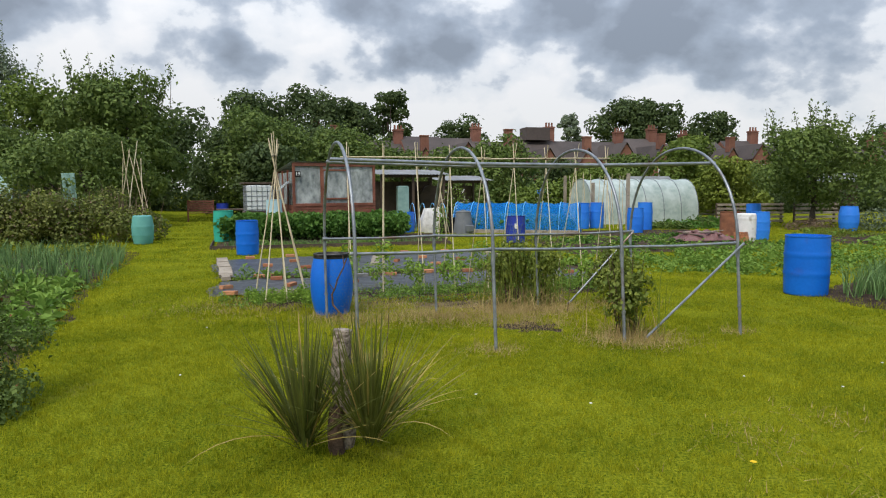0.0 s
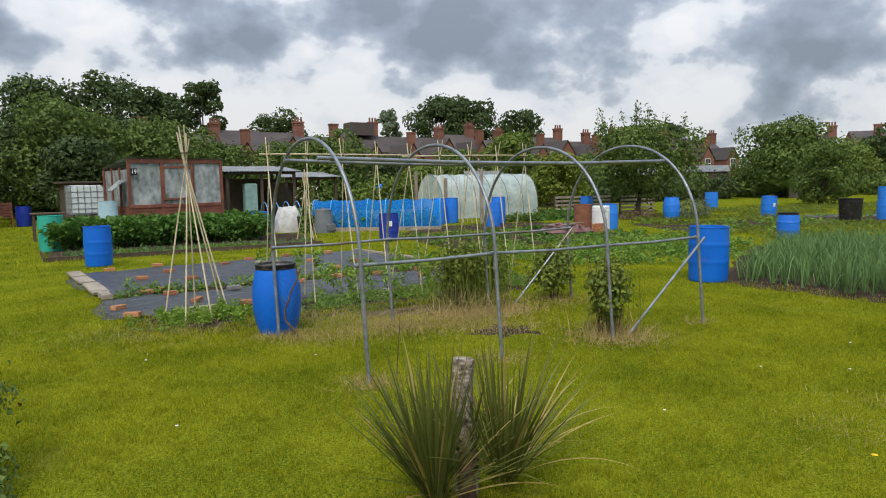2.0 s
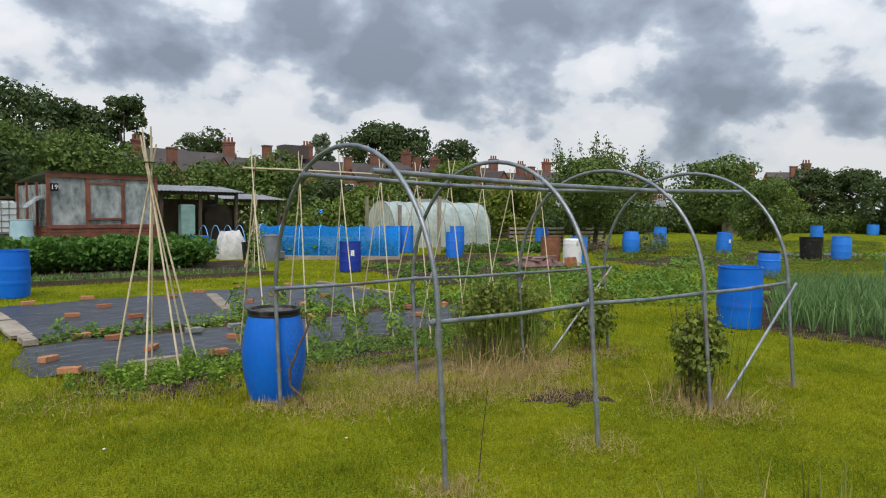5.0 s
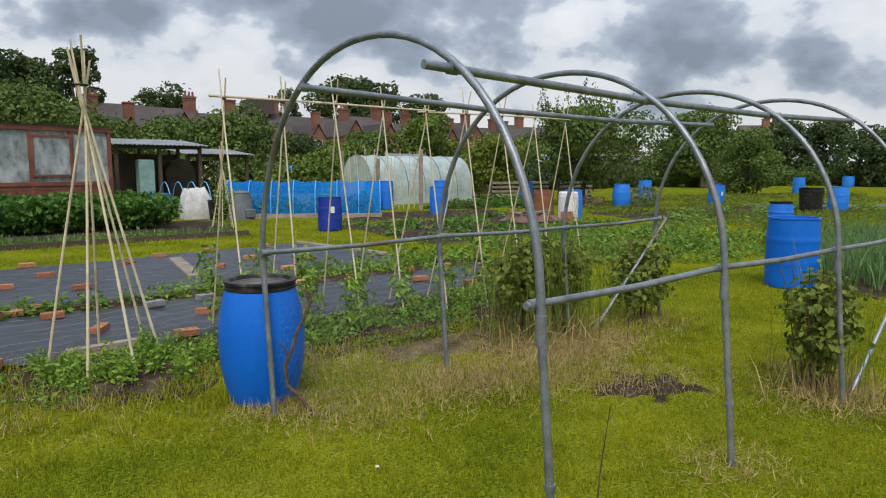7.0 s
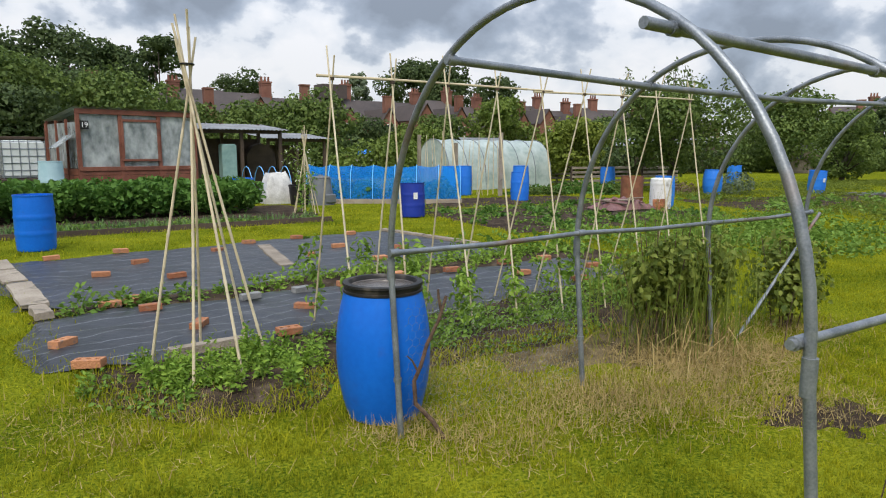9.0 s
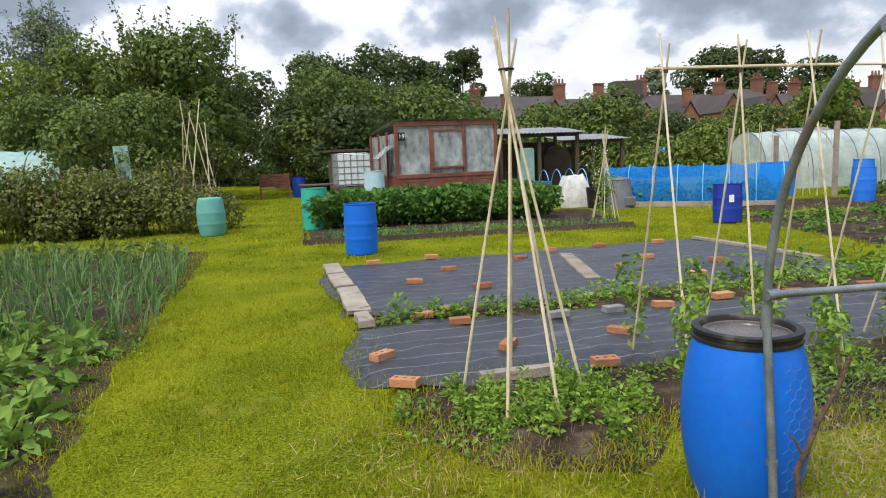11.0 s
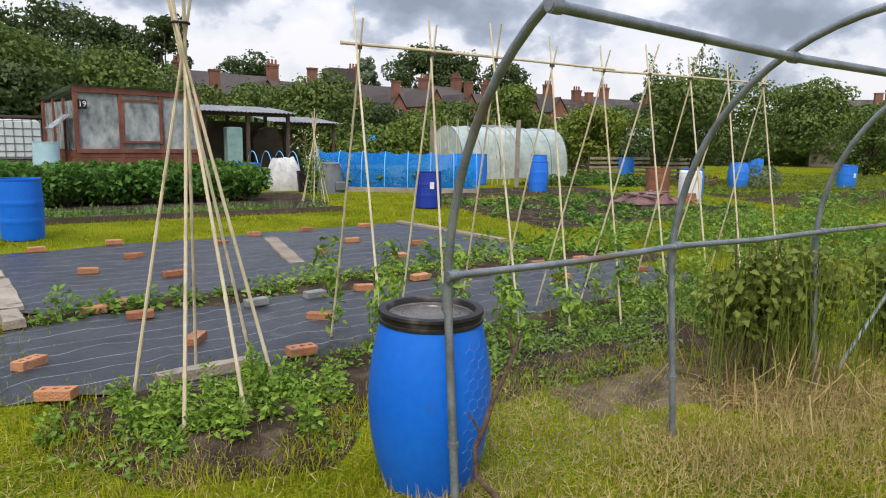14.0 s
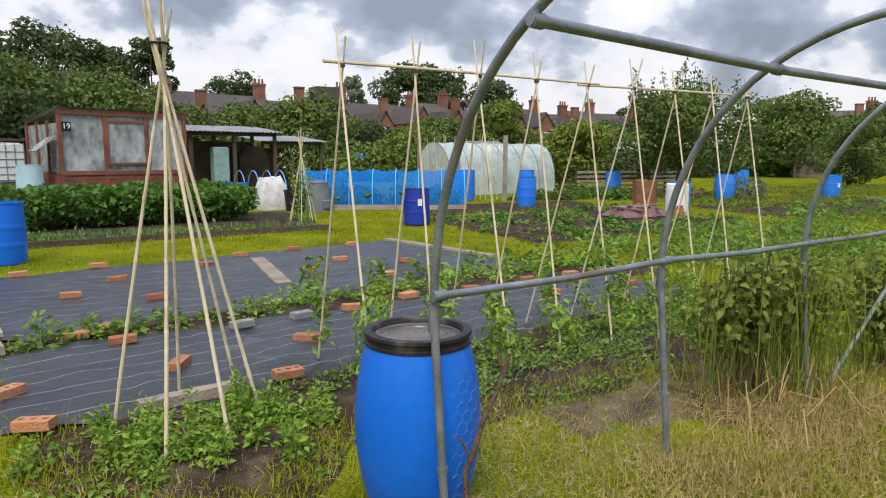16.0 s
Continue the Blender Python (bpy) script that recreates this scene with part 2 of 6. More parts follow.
L_BROWN = leafmat("dead_flower_heads", (0.13, 0.085, 0.055), (0.30, 0.22, 0.15), t=0.1)
L_VEG = leafmat("fresh_vegetable_leaves", (0.085, 0.18, 0.024), (0.25, 0.38, 0.07))
L_PEA = leafmat("pea_leaves", (0.10, 0.21, 0.024), (0.32, 0.46, 0.07))
L_ONION = leafmat("onion_leaves", (0.055, 0.130, 0.036), (0.20, 0.315, 0.11), t=0.15)
L_SPIKE = leafmat("sword_leaves", (0.045, 0.070, 0.014), (0.24, 0.245, 0.055), t=0.2)
L_SPIKEDRY = leafmat("dry_sword_leaves", (0.28, 0.20, 0.06), (0.50, 0.40, 0.13), t=0.15)
L_WHITE = leafmat("white_blossom", (0.65, 0.65, 0.60), (0.85, 0.85, 0.80), t=0.2)
FLOWER = mat("dandelion_yellow", (0.75, 0.42, 0.01), (0.85, 0.55, 0.02), scale=40, rough=0.8, bump=0)
L_RASP = leafmat("raspberry_leaves", (0.065, 0.112, 0.018), (0.33, 0.37, 0.075))


def weed_sheet():
    m = mat("black_weed_membrane", (0.020, 0.022, 0.026), (0.042, 0.045, 0.051), scale=1.2, fine=18, rough=0.42, bump=0.25, spec=0.5, dirt=(0.10, 0.10, 0.10), dirt_amount=0.0, dirt_scale=3)
    n, l = m.node_tree.nodes, m.node_tree.links
    b = n["Principled BSDF"]
    geo = n.new("ShaderNodeNewGeometry")
    mp = n.new("ShaderNodeMapping")
    mp.inputs["Rotation"].default_value = (0, 0, radians(-21))
    l.new(geo.outputs["Position"], mp.inputs["Vector"])
    w = n.new("ShaderNodeTexWave")
    w.bands_direction = "Y"
    w.inputs["Scale"].default_value, w.inputs["Distortion"].default_value = 1.2, 4.2
    w.inputs["Detail"].default_value, w.inputs["Detail Scale"].default_value = 2.0, 0.6
    l.new(mp.outputs[0], w.inputs["Vector"])
    r = n.new("ShaderNodeValToRGB")
    r.color_ramp.elements[0].position, r.color_ramp.elements[1].position = 0.9955, 0.9995
    l.new(w.outputs["Fac"], r.inputs[0])
    mx = n.new("ShaderNodeMix")
    mx.data_type = "RGBA"
    l.new(r.outputs[0], mx.inputs[0])
    l.new(b.inputs["Base Color"].links[0].from_socket, mx.inputs[6])
    mx.inputs[7].default_value = (0.24, 0.25, 0.27, 1)
    l.new(mx.outputs[2], b.inputs["Base Color"])
    return m


SHEET = weed_sheet()


# ---- mesh tools ----
class Geo:
    """Vertices and faces of one mesh."""

    def __init__(self):
        self.v, self.f = [], []

    def add(self, vs, fs):
        k = len(self.v)
        self.v += [tuple(p) for p in vs]
        self.f += [tuple(i + k for i in f) for f in fs]
        return self

    def box(self, c, s, m=None, bev=0.0):
        x, y, z = s[0] / 2, s[1] / 2, s[2] / 2
        if bev:
            b = min(bev, x * 0.9, y * 0.9, z * 0.9)
            vs, fs = [], []
            for sz in (-1, 1):
                for (ax, ay, az) in ((x - b, y - b, z), (x, y, z - b)):
                    if sz > 0 and az != z - b and False:
                        pass
                    vs += [(sx * ax, sy * ay, sz * az) for sx, sy in ((-1, -1), (1, -1), (1, 1), (-1, 1))]
            lo, lo2, hi, hi2 = 0, 4, 8, 12
            fs.append((3, 2, 1, 0))
            fs.append((8, 9, 10, 11))
            for a_, b_ in ((lo, lo2), (lo2, hi2), (hi2, hi)):
                for i in range(4):
                    j = (i + 1) % 4
                    fs.append((a_ + i, a_ + j, b_ + j, b_ + i))
        else:
            vs = [(sx * x, sy * y, sz * z) for sz in (-1, 1) for sx, sy in ((-1, -1), (1, -1), (1, 1), (-1, 1))]
            fs = [(3, 2, 1, 0), (4, 5, 6, 7), (0, 1, 5, 4), (1, 2, 6, 5), (2, 3, 7, 6), (3, 0, 4, 7)]
        vs = [Vector(p) for p in vs]
        if m:
            vs = [m @ p for p in vs]
        return self.add([p + Vector(c) for p in vs], fs)

    def tube(self, pts, r, seg=8, r2=None, cap=True):
        pts = [Vector(p) for p in pts]
        r2 = r if r2 is None else r2
        n = len(pts)
        ref = None
        k = len(self.v)
        for i, p in enumerate(pts):
            d = (pts[min(i + 1, n - 1)] - pts[max(i - 1, 0)]).normalized()
            if ref is None:
                ref = d.orthogonal().normalized()
            ref = (ref - d * ref.dot(d)).normalized()
            s = d.cross(ref)
            rr = r + (r2 - r) * i / max(n - 1, 1)
            for j in range(seg):
                a = 2 * math.pi * j / seg
                self.v.append(tuple(p + (ref * math.cos(a) + s * math.sin(a)) * rr))
        for i in range(n - 1):
            for j in range(seg):
                j2 = (j + 1) % seg
                self.f.append((k + i * seg + j, k + i * seg + j2, k + (i + 1) * seg + j2, k + (i + 1) * seg + j))
        if cap:
            self.f.append(tuple(k + j for j in reversed(range(seg))))
            self.f.append(tuple(k + (n - 1) * seg + j for j in range(seg)))
        return self

    def lathe(self, prof, seg=32, c=(0, 0, 0), squash=1.0):
        k = len(self.v)
        for r, z in prof:
            for j in range(seg):
                a = 2 * math.pi * j / seg
                self.v.append((c[0] + r * math.cos(a), c[1] + r * math.sin(a) * squash, c[2] + z))
        for i in range(len(prof) - 1):
            for j in range(seg):
                j2 = (j + 1) % seg
                self.f.append((k + i * seg + j, k + i * seg + j2, k + (i + 1) * seg + j2, k + (i + 1) * seg + j))
        return self

    def prism(self, outline, y0, y1):
        """An outline in x and z, drawn out along y."""
        n = len(outline)
        vs = [(x, y0, z) for x, z in outline] + [(x, y1, z) for x, z in outline]
        fs = [tuple(range(n)), tuple(reversed(range(n, 2 * n)))] + [((i + 1) % n, i, n + i, n + (i + 1) % n) for i in range(n)]
        return self.add(vs, fs)


def mesh_from(name, geo, material, smooth=False):
    me = bpy.data.meshes.new(name)
    me.from_pydata(geo.v, [], geo.f)
    me.materials.append(material)
    if smooth:
        me.polygons.foreach_set("use_smooth", [True] * len(me.polygons))
        me.set_sharp_from_angle(angle=radians(38))
    me.update()
    return me


def part(name, geo, material, parent, label="", smooth=False, at=None):
    """One mesh under a thing or part; geo may be a finished mesh."""
    me = geo if isinstance(geo, bpy.types.Mesh) else mesh_from(name, geo, material, smooth)
    ob = new(name, me)
    ob.parent = parent
    if at is not None:
        ob.matrix_local = at
    if label:
        tagged(ob, label)
    return ob


def thing(name, x, y, label, category, group="", rz=0.0, z=0.0, kind=""):
    ob = new(name)
    ob.empty_display_size = 0.2
    ob.matrix_world = pose(x, y, z, 0, 0, rz)
    return tagged(ob, label, category, group, kind)


def solid(name, geo, material, label="", category="", group="", kind="", smooth=False, m=None):
    """A thing of one mesh."""
    me = geo if isinstance(geo, bpy.types.Mesh) else mesh_from(name, geo, material, smooth)
    ob = new(name, me)
    if m is not None:
        ob.matrix_world = m
    return tagged(ob, label, category, group, kind)


def tri_mesh(name, verts, tris, material):
    """A mesh of triangles from arrays."""
    me = bpy.data.meshes.new(name)
    verts, tris = np.asarray(verts, np.float32), np.asarray(tris, np.int32)
    me.vertices.add(len(verts))
    me.vertices.foreach_set("co", verts.ravel())
    me.loops.add(tris.size)
    me.loops.foreach_set("vertex_index", tris.ravel())
    me.polygons.add(len(tris))
    me.polygons.foreach_set("loop_start", np.arange(0, tris.size, 3, dtype=np.int32))
    me.materials.append(material)
    me.update(calc_edges=True)
    return me


def unit(a):
    return a / np.maximum(np.linalg.norm(a, axis=1, keepdims=True), 1e-6)


def leaves(name, c, d, length, width, material, rng, fold=0.25, face=None):
    """Folded leaves with centres c, axes d."""
    n = len(c)
    d = unit(d)
    s = unit(np.cross(d, unit(rng.normal(size=(n, 3)) + np.array([0, 0, 0.01]))))
    if face is not None:
        f = unit(unit(face) + rng.normal(size=(n, 3)) * 0.42)
        d = unit(np.cross(f, rng.normal(size=(n, 3))))
        s = np.cross(f, d)
    nm = np.cross(s, d)
    flip = np.where(nm[:, 2:3] < 0, -1.0, 1.0)
    nm = nm * flip
    L = (length * rng.uniform(0.6, 1.25, (n, 1)))
    W = L * (width / length)
    base, tip = c - d * L / 2, c + d * L / 2 - nm * L * 0.15
    le, ri = c + s * W / 2 + nm * W * fold, c - s * W / 2 + nm * W * fold
    v = np.stack([base, le, tip, ri], 1).reshape(-1, 3)
    k = np.arange(n)[:, None] * 4
    t = np.concatenate([k + np.array([[0, 1, 2]]), k + np.array([[0, 2, 3]])], 1).reshape(-1, 3)
    return tri_mesh(name, v, t, material)


def in_poly(x, y, poly):
    inside = np.zeros(len(x), bool)
    j = len(poly) - 1
    for i in range(len(poly)):
        xi, yi = poly[i]
        xj, yj = poly[j]
        c = ((yi > y) != (yj > y)) & (x < (xj - xi) * (y - yi) / (yj - yi + 1e-9) + xi)
        inside ^= c
        j = i
    return inside


def scatter(poly, n, rng):
    px = [p[0] for p in poly]
    py = [p[1] for p in poly]
    x, y = rng.uniform(min(px), max(px), n * 4), rng.uniform(min(py), max(py), n * 4)
    ok = in_poly(x, y, poly)
    return np.stack([x[ok], y[ok]], 1)[:n]


def blades(name, xy, h, w, material, rng, lean=0.35, z0=0.0, bend=0.5, segs=1):
    """Narrow upright blades; segs 2 gives bent ones."""
    n = len(xy)
    a = rng.uniform(0, 2 * math.pi, n)
    side = np.stack([np.cos(a), np.sin(a), np.zeros(n)], 1)
    b = rng.uniform(0, 2 * math.pi, n)
    tilt = np.minimum(np.abs(rng.normal(0, lean, n)), 1.45)
    H = h * rng.uniform(0.55, 1.3, n)
    hor = np.stack([np.cos(b), np.sin(b), np.zeros(n)], 1)
    base = np.concatenate([xy, np.full((n, 1), z0)], 1)
    tip = base + hor * (np.sin(tilt) * H)[:, None] + np.array([0, 0, 1]) * (np.cos(tilt) * H)[:, None]
    W = (w * rng.uniform(0.7, 1.3, n))[:, None]
    if segs == 1:
        v = np.stack([base - side * W / 2, base + side * W / 2, tip], 1).reshape(-1, 3)
        t = np.arange(3 * n).reshape(-1, 3)
    else:
        mid = base + (tip - base) * 0.55 + np.array([0, 0, 1]) * (H * 0.12 * bend)[:, None]
        tip = tip + hor * (H * 0.3 * bend)[:, None] * rng.uniform(0, 1, (n, 1))
        v = np.stack([base - side * W * 0.4, base + side * W * 0.4, mid - side * W / 2, mid + side * W / 2, tip], 1).reshape(-1, 3)
        k = np.arange(n)[:, None] * 5
        t = np.concatenate([k + np.array([[0, 1, 3]]), k + np.array([[0, 3, 2]]), k + np.array([[2, 3, 4]])], 1).reshape(-1, 3)
    return tri_mesh(name, v, t, material)


def clump_points(n, rng, clumps, shell=0.75):
    """Points with outward ways on the skins of many ellipsoids (x, y, z, rx, ry, rz)."""
    cl = np.array(clumps, float)
    wgt = cl[:, 3] * cl[:, 4] + cl[:, 3] * cl[:, 5]
    k = rng.choice(len(cl), n, p=wgt / wgt.sum())
    u = unit(rng.normal(size=(n, 3)))
    r = shell + (1.08 - shell) * rng.random((n, 1)) ** 0.6
    r = r * np.where(rng.random((n, 1)) < 0.12, rng.uniform(1.05, 1.45, (n, 1)), 1.0)
    return cl[k, :3] + u * cl[k, 3:] * r, u


def crown_clumps(h0, h1, r, rng, n, flat=0.8, pointed=0.0):
    out = []
    n = int(n * 1.25)
    wob = rng.uniform(0.72, 1.2, 7)
    for i in range(n):
        t = (i + rng.random()) / n
        z = h0 + (h1 - h0) * t
        env = math.sin(math.pi * min(0.96, 0.18 + 0.72 * t)) ** 0.7 * (1 - pointed * t)
        a = i * 2.399 + rng.uniform(-0.6, 0.6)
        q = r * env * rng.uniform(0.3, 0.95) * wob[int(a / 0.9) % 7]
        s = r * rng.uniform(0.18, 0.40)
        out.append((q * math.cos(a), q * math.sin(a), min(z, h1 - s * rng.uniform(0.3, 1.4)), s, s * rng.uniform(0.8, 1.2), s * flat * rng.uniform(0.7, 1.1)))
    return out


def tree(name, x, y, h, r, material, label, seed, low=0.25, n=5000, leaf=0.3, trunk=0.16, clumps=26, pointed=0.0, shoots=0, group=""):
    rng = np.random.default_rng(seed)
    t = thing(name, x, y, label, "tree", group)
    g = Geo()
    top = h * 0.72
    pts = [(rng.uniform(-1, 1) * 0.05 * r * k, rng.uniform(-1, 1) * 0.05 * r * k, top * k / 5 - 0.05) for k in range(6)]
    g.tube(pts, trunk, 8, trunk * 0.35)
    part("trunk", g, BARK, t, smooth=True)
    cl = crown_clumps(h * low, h, r, rng, clumps, pointed=pointed)
    for i in range(6):
        c = cl[int(rng.integers(len(cl)))]
        z0 = h * low * rng.uniform(0.7, 1.2) + 0.1
        g = Geo()
        g.tube([(0, 0, z0), (c[0] * 0.5, c[1] * 0.5, (z0 + c[2]) / 2 + 0.1), (c[0] * 0.9, c[1] * 0.9, c[2])], trunk * 0.45, 6, trunk * 0.12)
        part("limb", g, BARK, t, smooth=True)
    c, u = clump_points(n, rng, cl)
    c[:, 2] = np.maximum(c[:, 2], 0.05)
    d = u + rng.normal(size=u.shape) * 0.8
    part("crown", leaves("crown", c, d, leaf, leaf * 0.66, material, rng, face=u + np.array([0, 0, 0.25])), material, t)
    for i in range(shoots):
        az = rng.uniform(0, 6.28)
        q = r * rng.uniform(0, 0.8)
        p0 = np.array([q * math.cos(az), q * math.sin(az), h * rng.uniform(0.72, 0.88)])
        p1 = p0 + np.array([math.cos(az) * rng.uniform(0, 0.1) * h, math.sin(az) * rng.uniform(0, 0.1) * h, rng.uniform(0.12, 0.36) * h])
        g = Geo()
        g.tube([p0, (p0 + p1) / 2 + 0.03, p1], 0.02, 5, 0.006)
        s = part("shoot", g, BARK, t)
        m = 34
        k = rng.random((m, 1)) ** 0.8
        pc = p0 + (p1 - p0) * k + rng.normal(size=(m, 3)) * leaf * 0.5
        tagged(part("shoot_leaf_spray", leaves("shoot_leaf_spray", pc, rng.normal(size=(m, 3)), leaf * 0.9, leaf * 0.45, material, rng), material, s), kind="stuff")
    return t


def bushy(name, clumps, n, leaf, material, label, category, seed, wide=0.6, kind="", group="", extra=None, shell=0.6):
    """Leaves over many clumps, in world places; extra: more (material, share, leaf)."""
    rng = np.random.default_rng(seed)
    c, u = clump_points(n, rng, clumps, shell)
    c[:, 2] = np.maximum(c[:, 2], 0.02)
    o = np.array([np.mean([q[0] for q in clumps]), np.mean([q[1] for q in clumps]), 0])
    t = thing(name, o[0], o[1], label, category, group, kind=kind)
    part("foliage", leaves("foliage", c - o, u, leaf, leaf * wide, material, rng, face=u + np.array([0, 0, 0.35])), material, t)
    for m2, nn, lf in (extra or ()):
        c, u = clump_points(nn, rng, clumps, 0.9)
        tagged(part("foliage_tip", leaves("foliage_tip", c - o, u + rng.normal(size=u.shape) * 0.9, lf, lf * 0.5, m2, rng), m2, t), kind="stuff")
    return t


def patch(name, poly, material, label, rise=0.03, step=0.12, rough=0.012, seed=3, sink=0.012):
    """Low uneven bed of soil with a soft edge."""
    px, py = [p[0] for p in poly], [p[1] for p in poly]
    xs, ys = np.arange(min(px), max(px) + step, step), np.arange(min(py), max(py) + step, step)
    X, Y = np.meshgrid(xs, ys)
    fx, fy = X.ravel(), Y.ravel()
    dist = np.full(len(fx), 1e9)
    for i in range(len(poly)):
        a, b = np.array(poly[i - 1]), np.array(poly[i])
        ab = b - a
        t = np.clip(((fx - a[0]) * ab[0] + (fy - a[1]) * ab[1]) / (ab @ ab), 0, 1)
        dist = np.minimum(dist, np.hypot(fx - a[0] - t * ab[0], fy - a[1] - t * ab[1]))
    dist = np.where(in_poly(fx, fy, poly), dist, -dist)
    wob = np.array([noise.noise((x * 1.3 + seed, y * 1.3, 0)) for x, y in zip(fx, fy)])
    lump = np.array([noise.noise((x * 7 + seed, y * 7, 1)) for x, y in zip(fx, fy)])
    dd = dist + wob * 0.18
    z = np.clip(dd / 0.25, -1, 1) * (rise + sink) / 2 + (rise - sink) / 2 + lump * rough * (dd > 0)
    nx, ny = len(xs), len(ys)
    idx = np.arange(nx * ny).reshape(ny, nx)
    q = np.stack([idx[:-1, :-1], idx[:-1, 1:], idx[1:, 1:], idx[1:, :-1]], -1).reshape(-1, 4)
    keep = (dd[q] > -0.16).any(1)
    q = q[keep]
    t = np.concatenate([q[:, [0, 1, 2]], q[:, [0, 2, 3]]])
    me = tri_mesh(name, np.stack([fx, fy, z], 1), t, material)
    me.polygons.foreach_set("use_smooth", [True] * len(me.polygons))
    return solid(name, me, material, label, "soil bed", kind="structure")


# ---- ground and beds ----
g = Geo()
g.add([(-600, -300, 0), (600, -300, 0), (600, 900, 0), (-600, 900, 0)], [(0, 1, 2, 3)])
solid("ground", g, TURF, "mown green lawn with yellowish worn patches", "ground", kind="structure")

LEFT_BED = [(-3.6, 5.2), (-5.05, 8.74), (-6.54, 12.14), (-8.67, 17.57), (-9.4, 19.3), (-17, 18.2), (-14, 5)]
FRONT_BED = [(-3.75, 11.35), (-3.55, 10.75), (-2.9, 10.3), (-2.4, 10.25), (-2.05, 10.9), (-0.6, 11.15), (0.6, 11.5), (2.3, 12.3), (2.9, 13.4), (2.4, 13.85), (0.0, 12.75), (-2.0, 12.0)]
GAP_BED = [(-4.6, 13.15), (-4.5, 13.65), (-2.0, 14.85), (0.6, 15.85), (2.9, 16.5), (3.3, 15.3), (1.0, 14.9), (-1.5, 14.15)]
POTATO_BED = [(-7.4, 20.0), (-0.55, 22.1), (-1.2, 27.2), (-8.9, 25.6)]
ONION_BED = [(5.6, 11.7), (6.75, 8.9), (8.0, 6.3), (16, 9.5), (14.5, 14.8), (10.3, 16.6)]
PLOT_MID = [(2.9, 18.6), (9.6, 20.6), (8.8, 25.6), (2.0, 23.9)]
PLOT_BACK = [(2.2, 24.6), (9.5, 26.4), (9.2, 29.2), (4.2, 28.4)]
PLOT_RIGHT = [(11.5, 21.3), (24, 22.5), (25, 26.5), (12, 26.2)]
PATCH_POST = [(0.2, 9.25), (0.7, 8.75), (1.3, 8.85), (1.5, 9.4), (0.85, 9.75)]
PATCH_BED = [(-1.0, 10.95), (-0.7, 10.55), (0.0, 10.45), (0.5, 10.1), (1.3, 10.35), (1.7, 11.2), (2.2, 12.2), (0.6, 11.55), (-0.6, 11.2)]
PATCH_LEG = [(0.15, 8.1), (0.35, 7.95), (0.6, 8.05), (0.5, 8.25)]
SHEET_FRONT = [(-4.05, 11.62), (-3.62, 11.5), (2.65, 14.0), (2.3, 15.25), (-1.6, 14.1), (-4.5, 13.1)]
SHEET_BACK = [(-4.6, 13.7), (-1.9, 14.9), (1.55, 16.2), (1.2, 17.1), (0.15, 19.55), (-6.0, 16.9)]

patch("soil_bed_1", LEFT_BED, SOIL, "dark crumbly soil of an onion and vegetable bed", step=0.16)
patch("soil_bed_2", FRONT_BED, SOIL, "dark soil strip round the bean canes", step=0.07)
patch("soil_bed_3", GAP_BED, SOIL, "soil strip between two black membranes", step=0.09)
patch("soil_bed_4", POTATO_BED, SOIL, "soil of the ridged potato bed", step=0.2)
patch("soil_bed_5", ONION_BED, SOIL, "soil of a dense onion bed", step=0.2)
patch("soil_bed_6", PLOT_MID, SOIL, "rough dug soil of a half-planted plot", step=0.2, rough=0.04)
patch("soil_bed_7", PLOT_BACK, SOIL, "bare raked soil beside the blue netting", step=0.25)
patch("soil_bed_8", PLOT_RIGHT, SOIL, "thinly planted bare plot", step=0.3)
patch("soil_bed_10", PATCH_BED, EARTH, "dry trodden earth between raspberries and beans", step=0.06, rise=0.004, rough=0.008, seed=8)
patch("soil_bed_11", PATCH_LEG, EARTH, "small bare patch at a hoop leg", step=0.05, rise=0.003, rough=0.004, seed=9)
patch("soil_bed_9", PATCH_POST, SOIL, "bare worn earth inside the hoop frame", step=0.06, rise=0.003, rough=0.006)


def membrane(name, poly, label, seed):
    """Sheet with wrinkles and weighted edges."""
    ob = patch(name, poly, SHEET, label, rise=0.035, step=0.034, rough=0.0, seed=seed, sink=0.0)
    co = np.empty(len(ob.data.vertices) * 3, np.float32)
    ob.data.vertices.foreach_get("co", co)
    co = co.reshape(-1, 3)
    for i, (x, y, z) in enumerate(co):
        if z < 0.012:
            continue
        co[i, 2] += 0.026 * noise.noise((x * 1.6 + seed, y * 1.6, 0)) + 0.028 * abs(noise.noise((x * 4.0 + y * 1.5, y * 1.8, seed))) + 0.006
    ob.data.vertices.foreach_set("co", co.ravel())
    del ob["kind"]
    return tagged(ob, label, "weed membrane", "weed membranes")


membrane("weed_membrane", SHEET_FRONT, "wrinkled black woven weed membrane with pale lines, front strip", 5)
membrane("weed_membrane", SHEET_BACK, "wrinkled black woven weed membrane with pale lines, wide back sheet", 9)


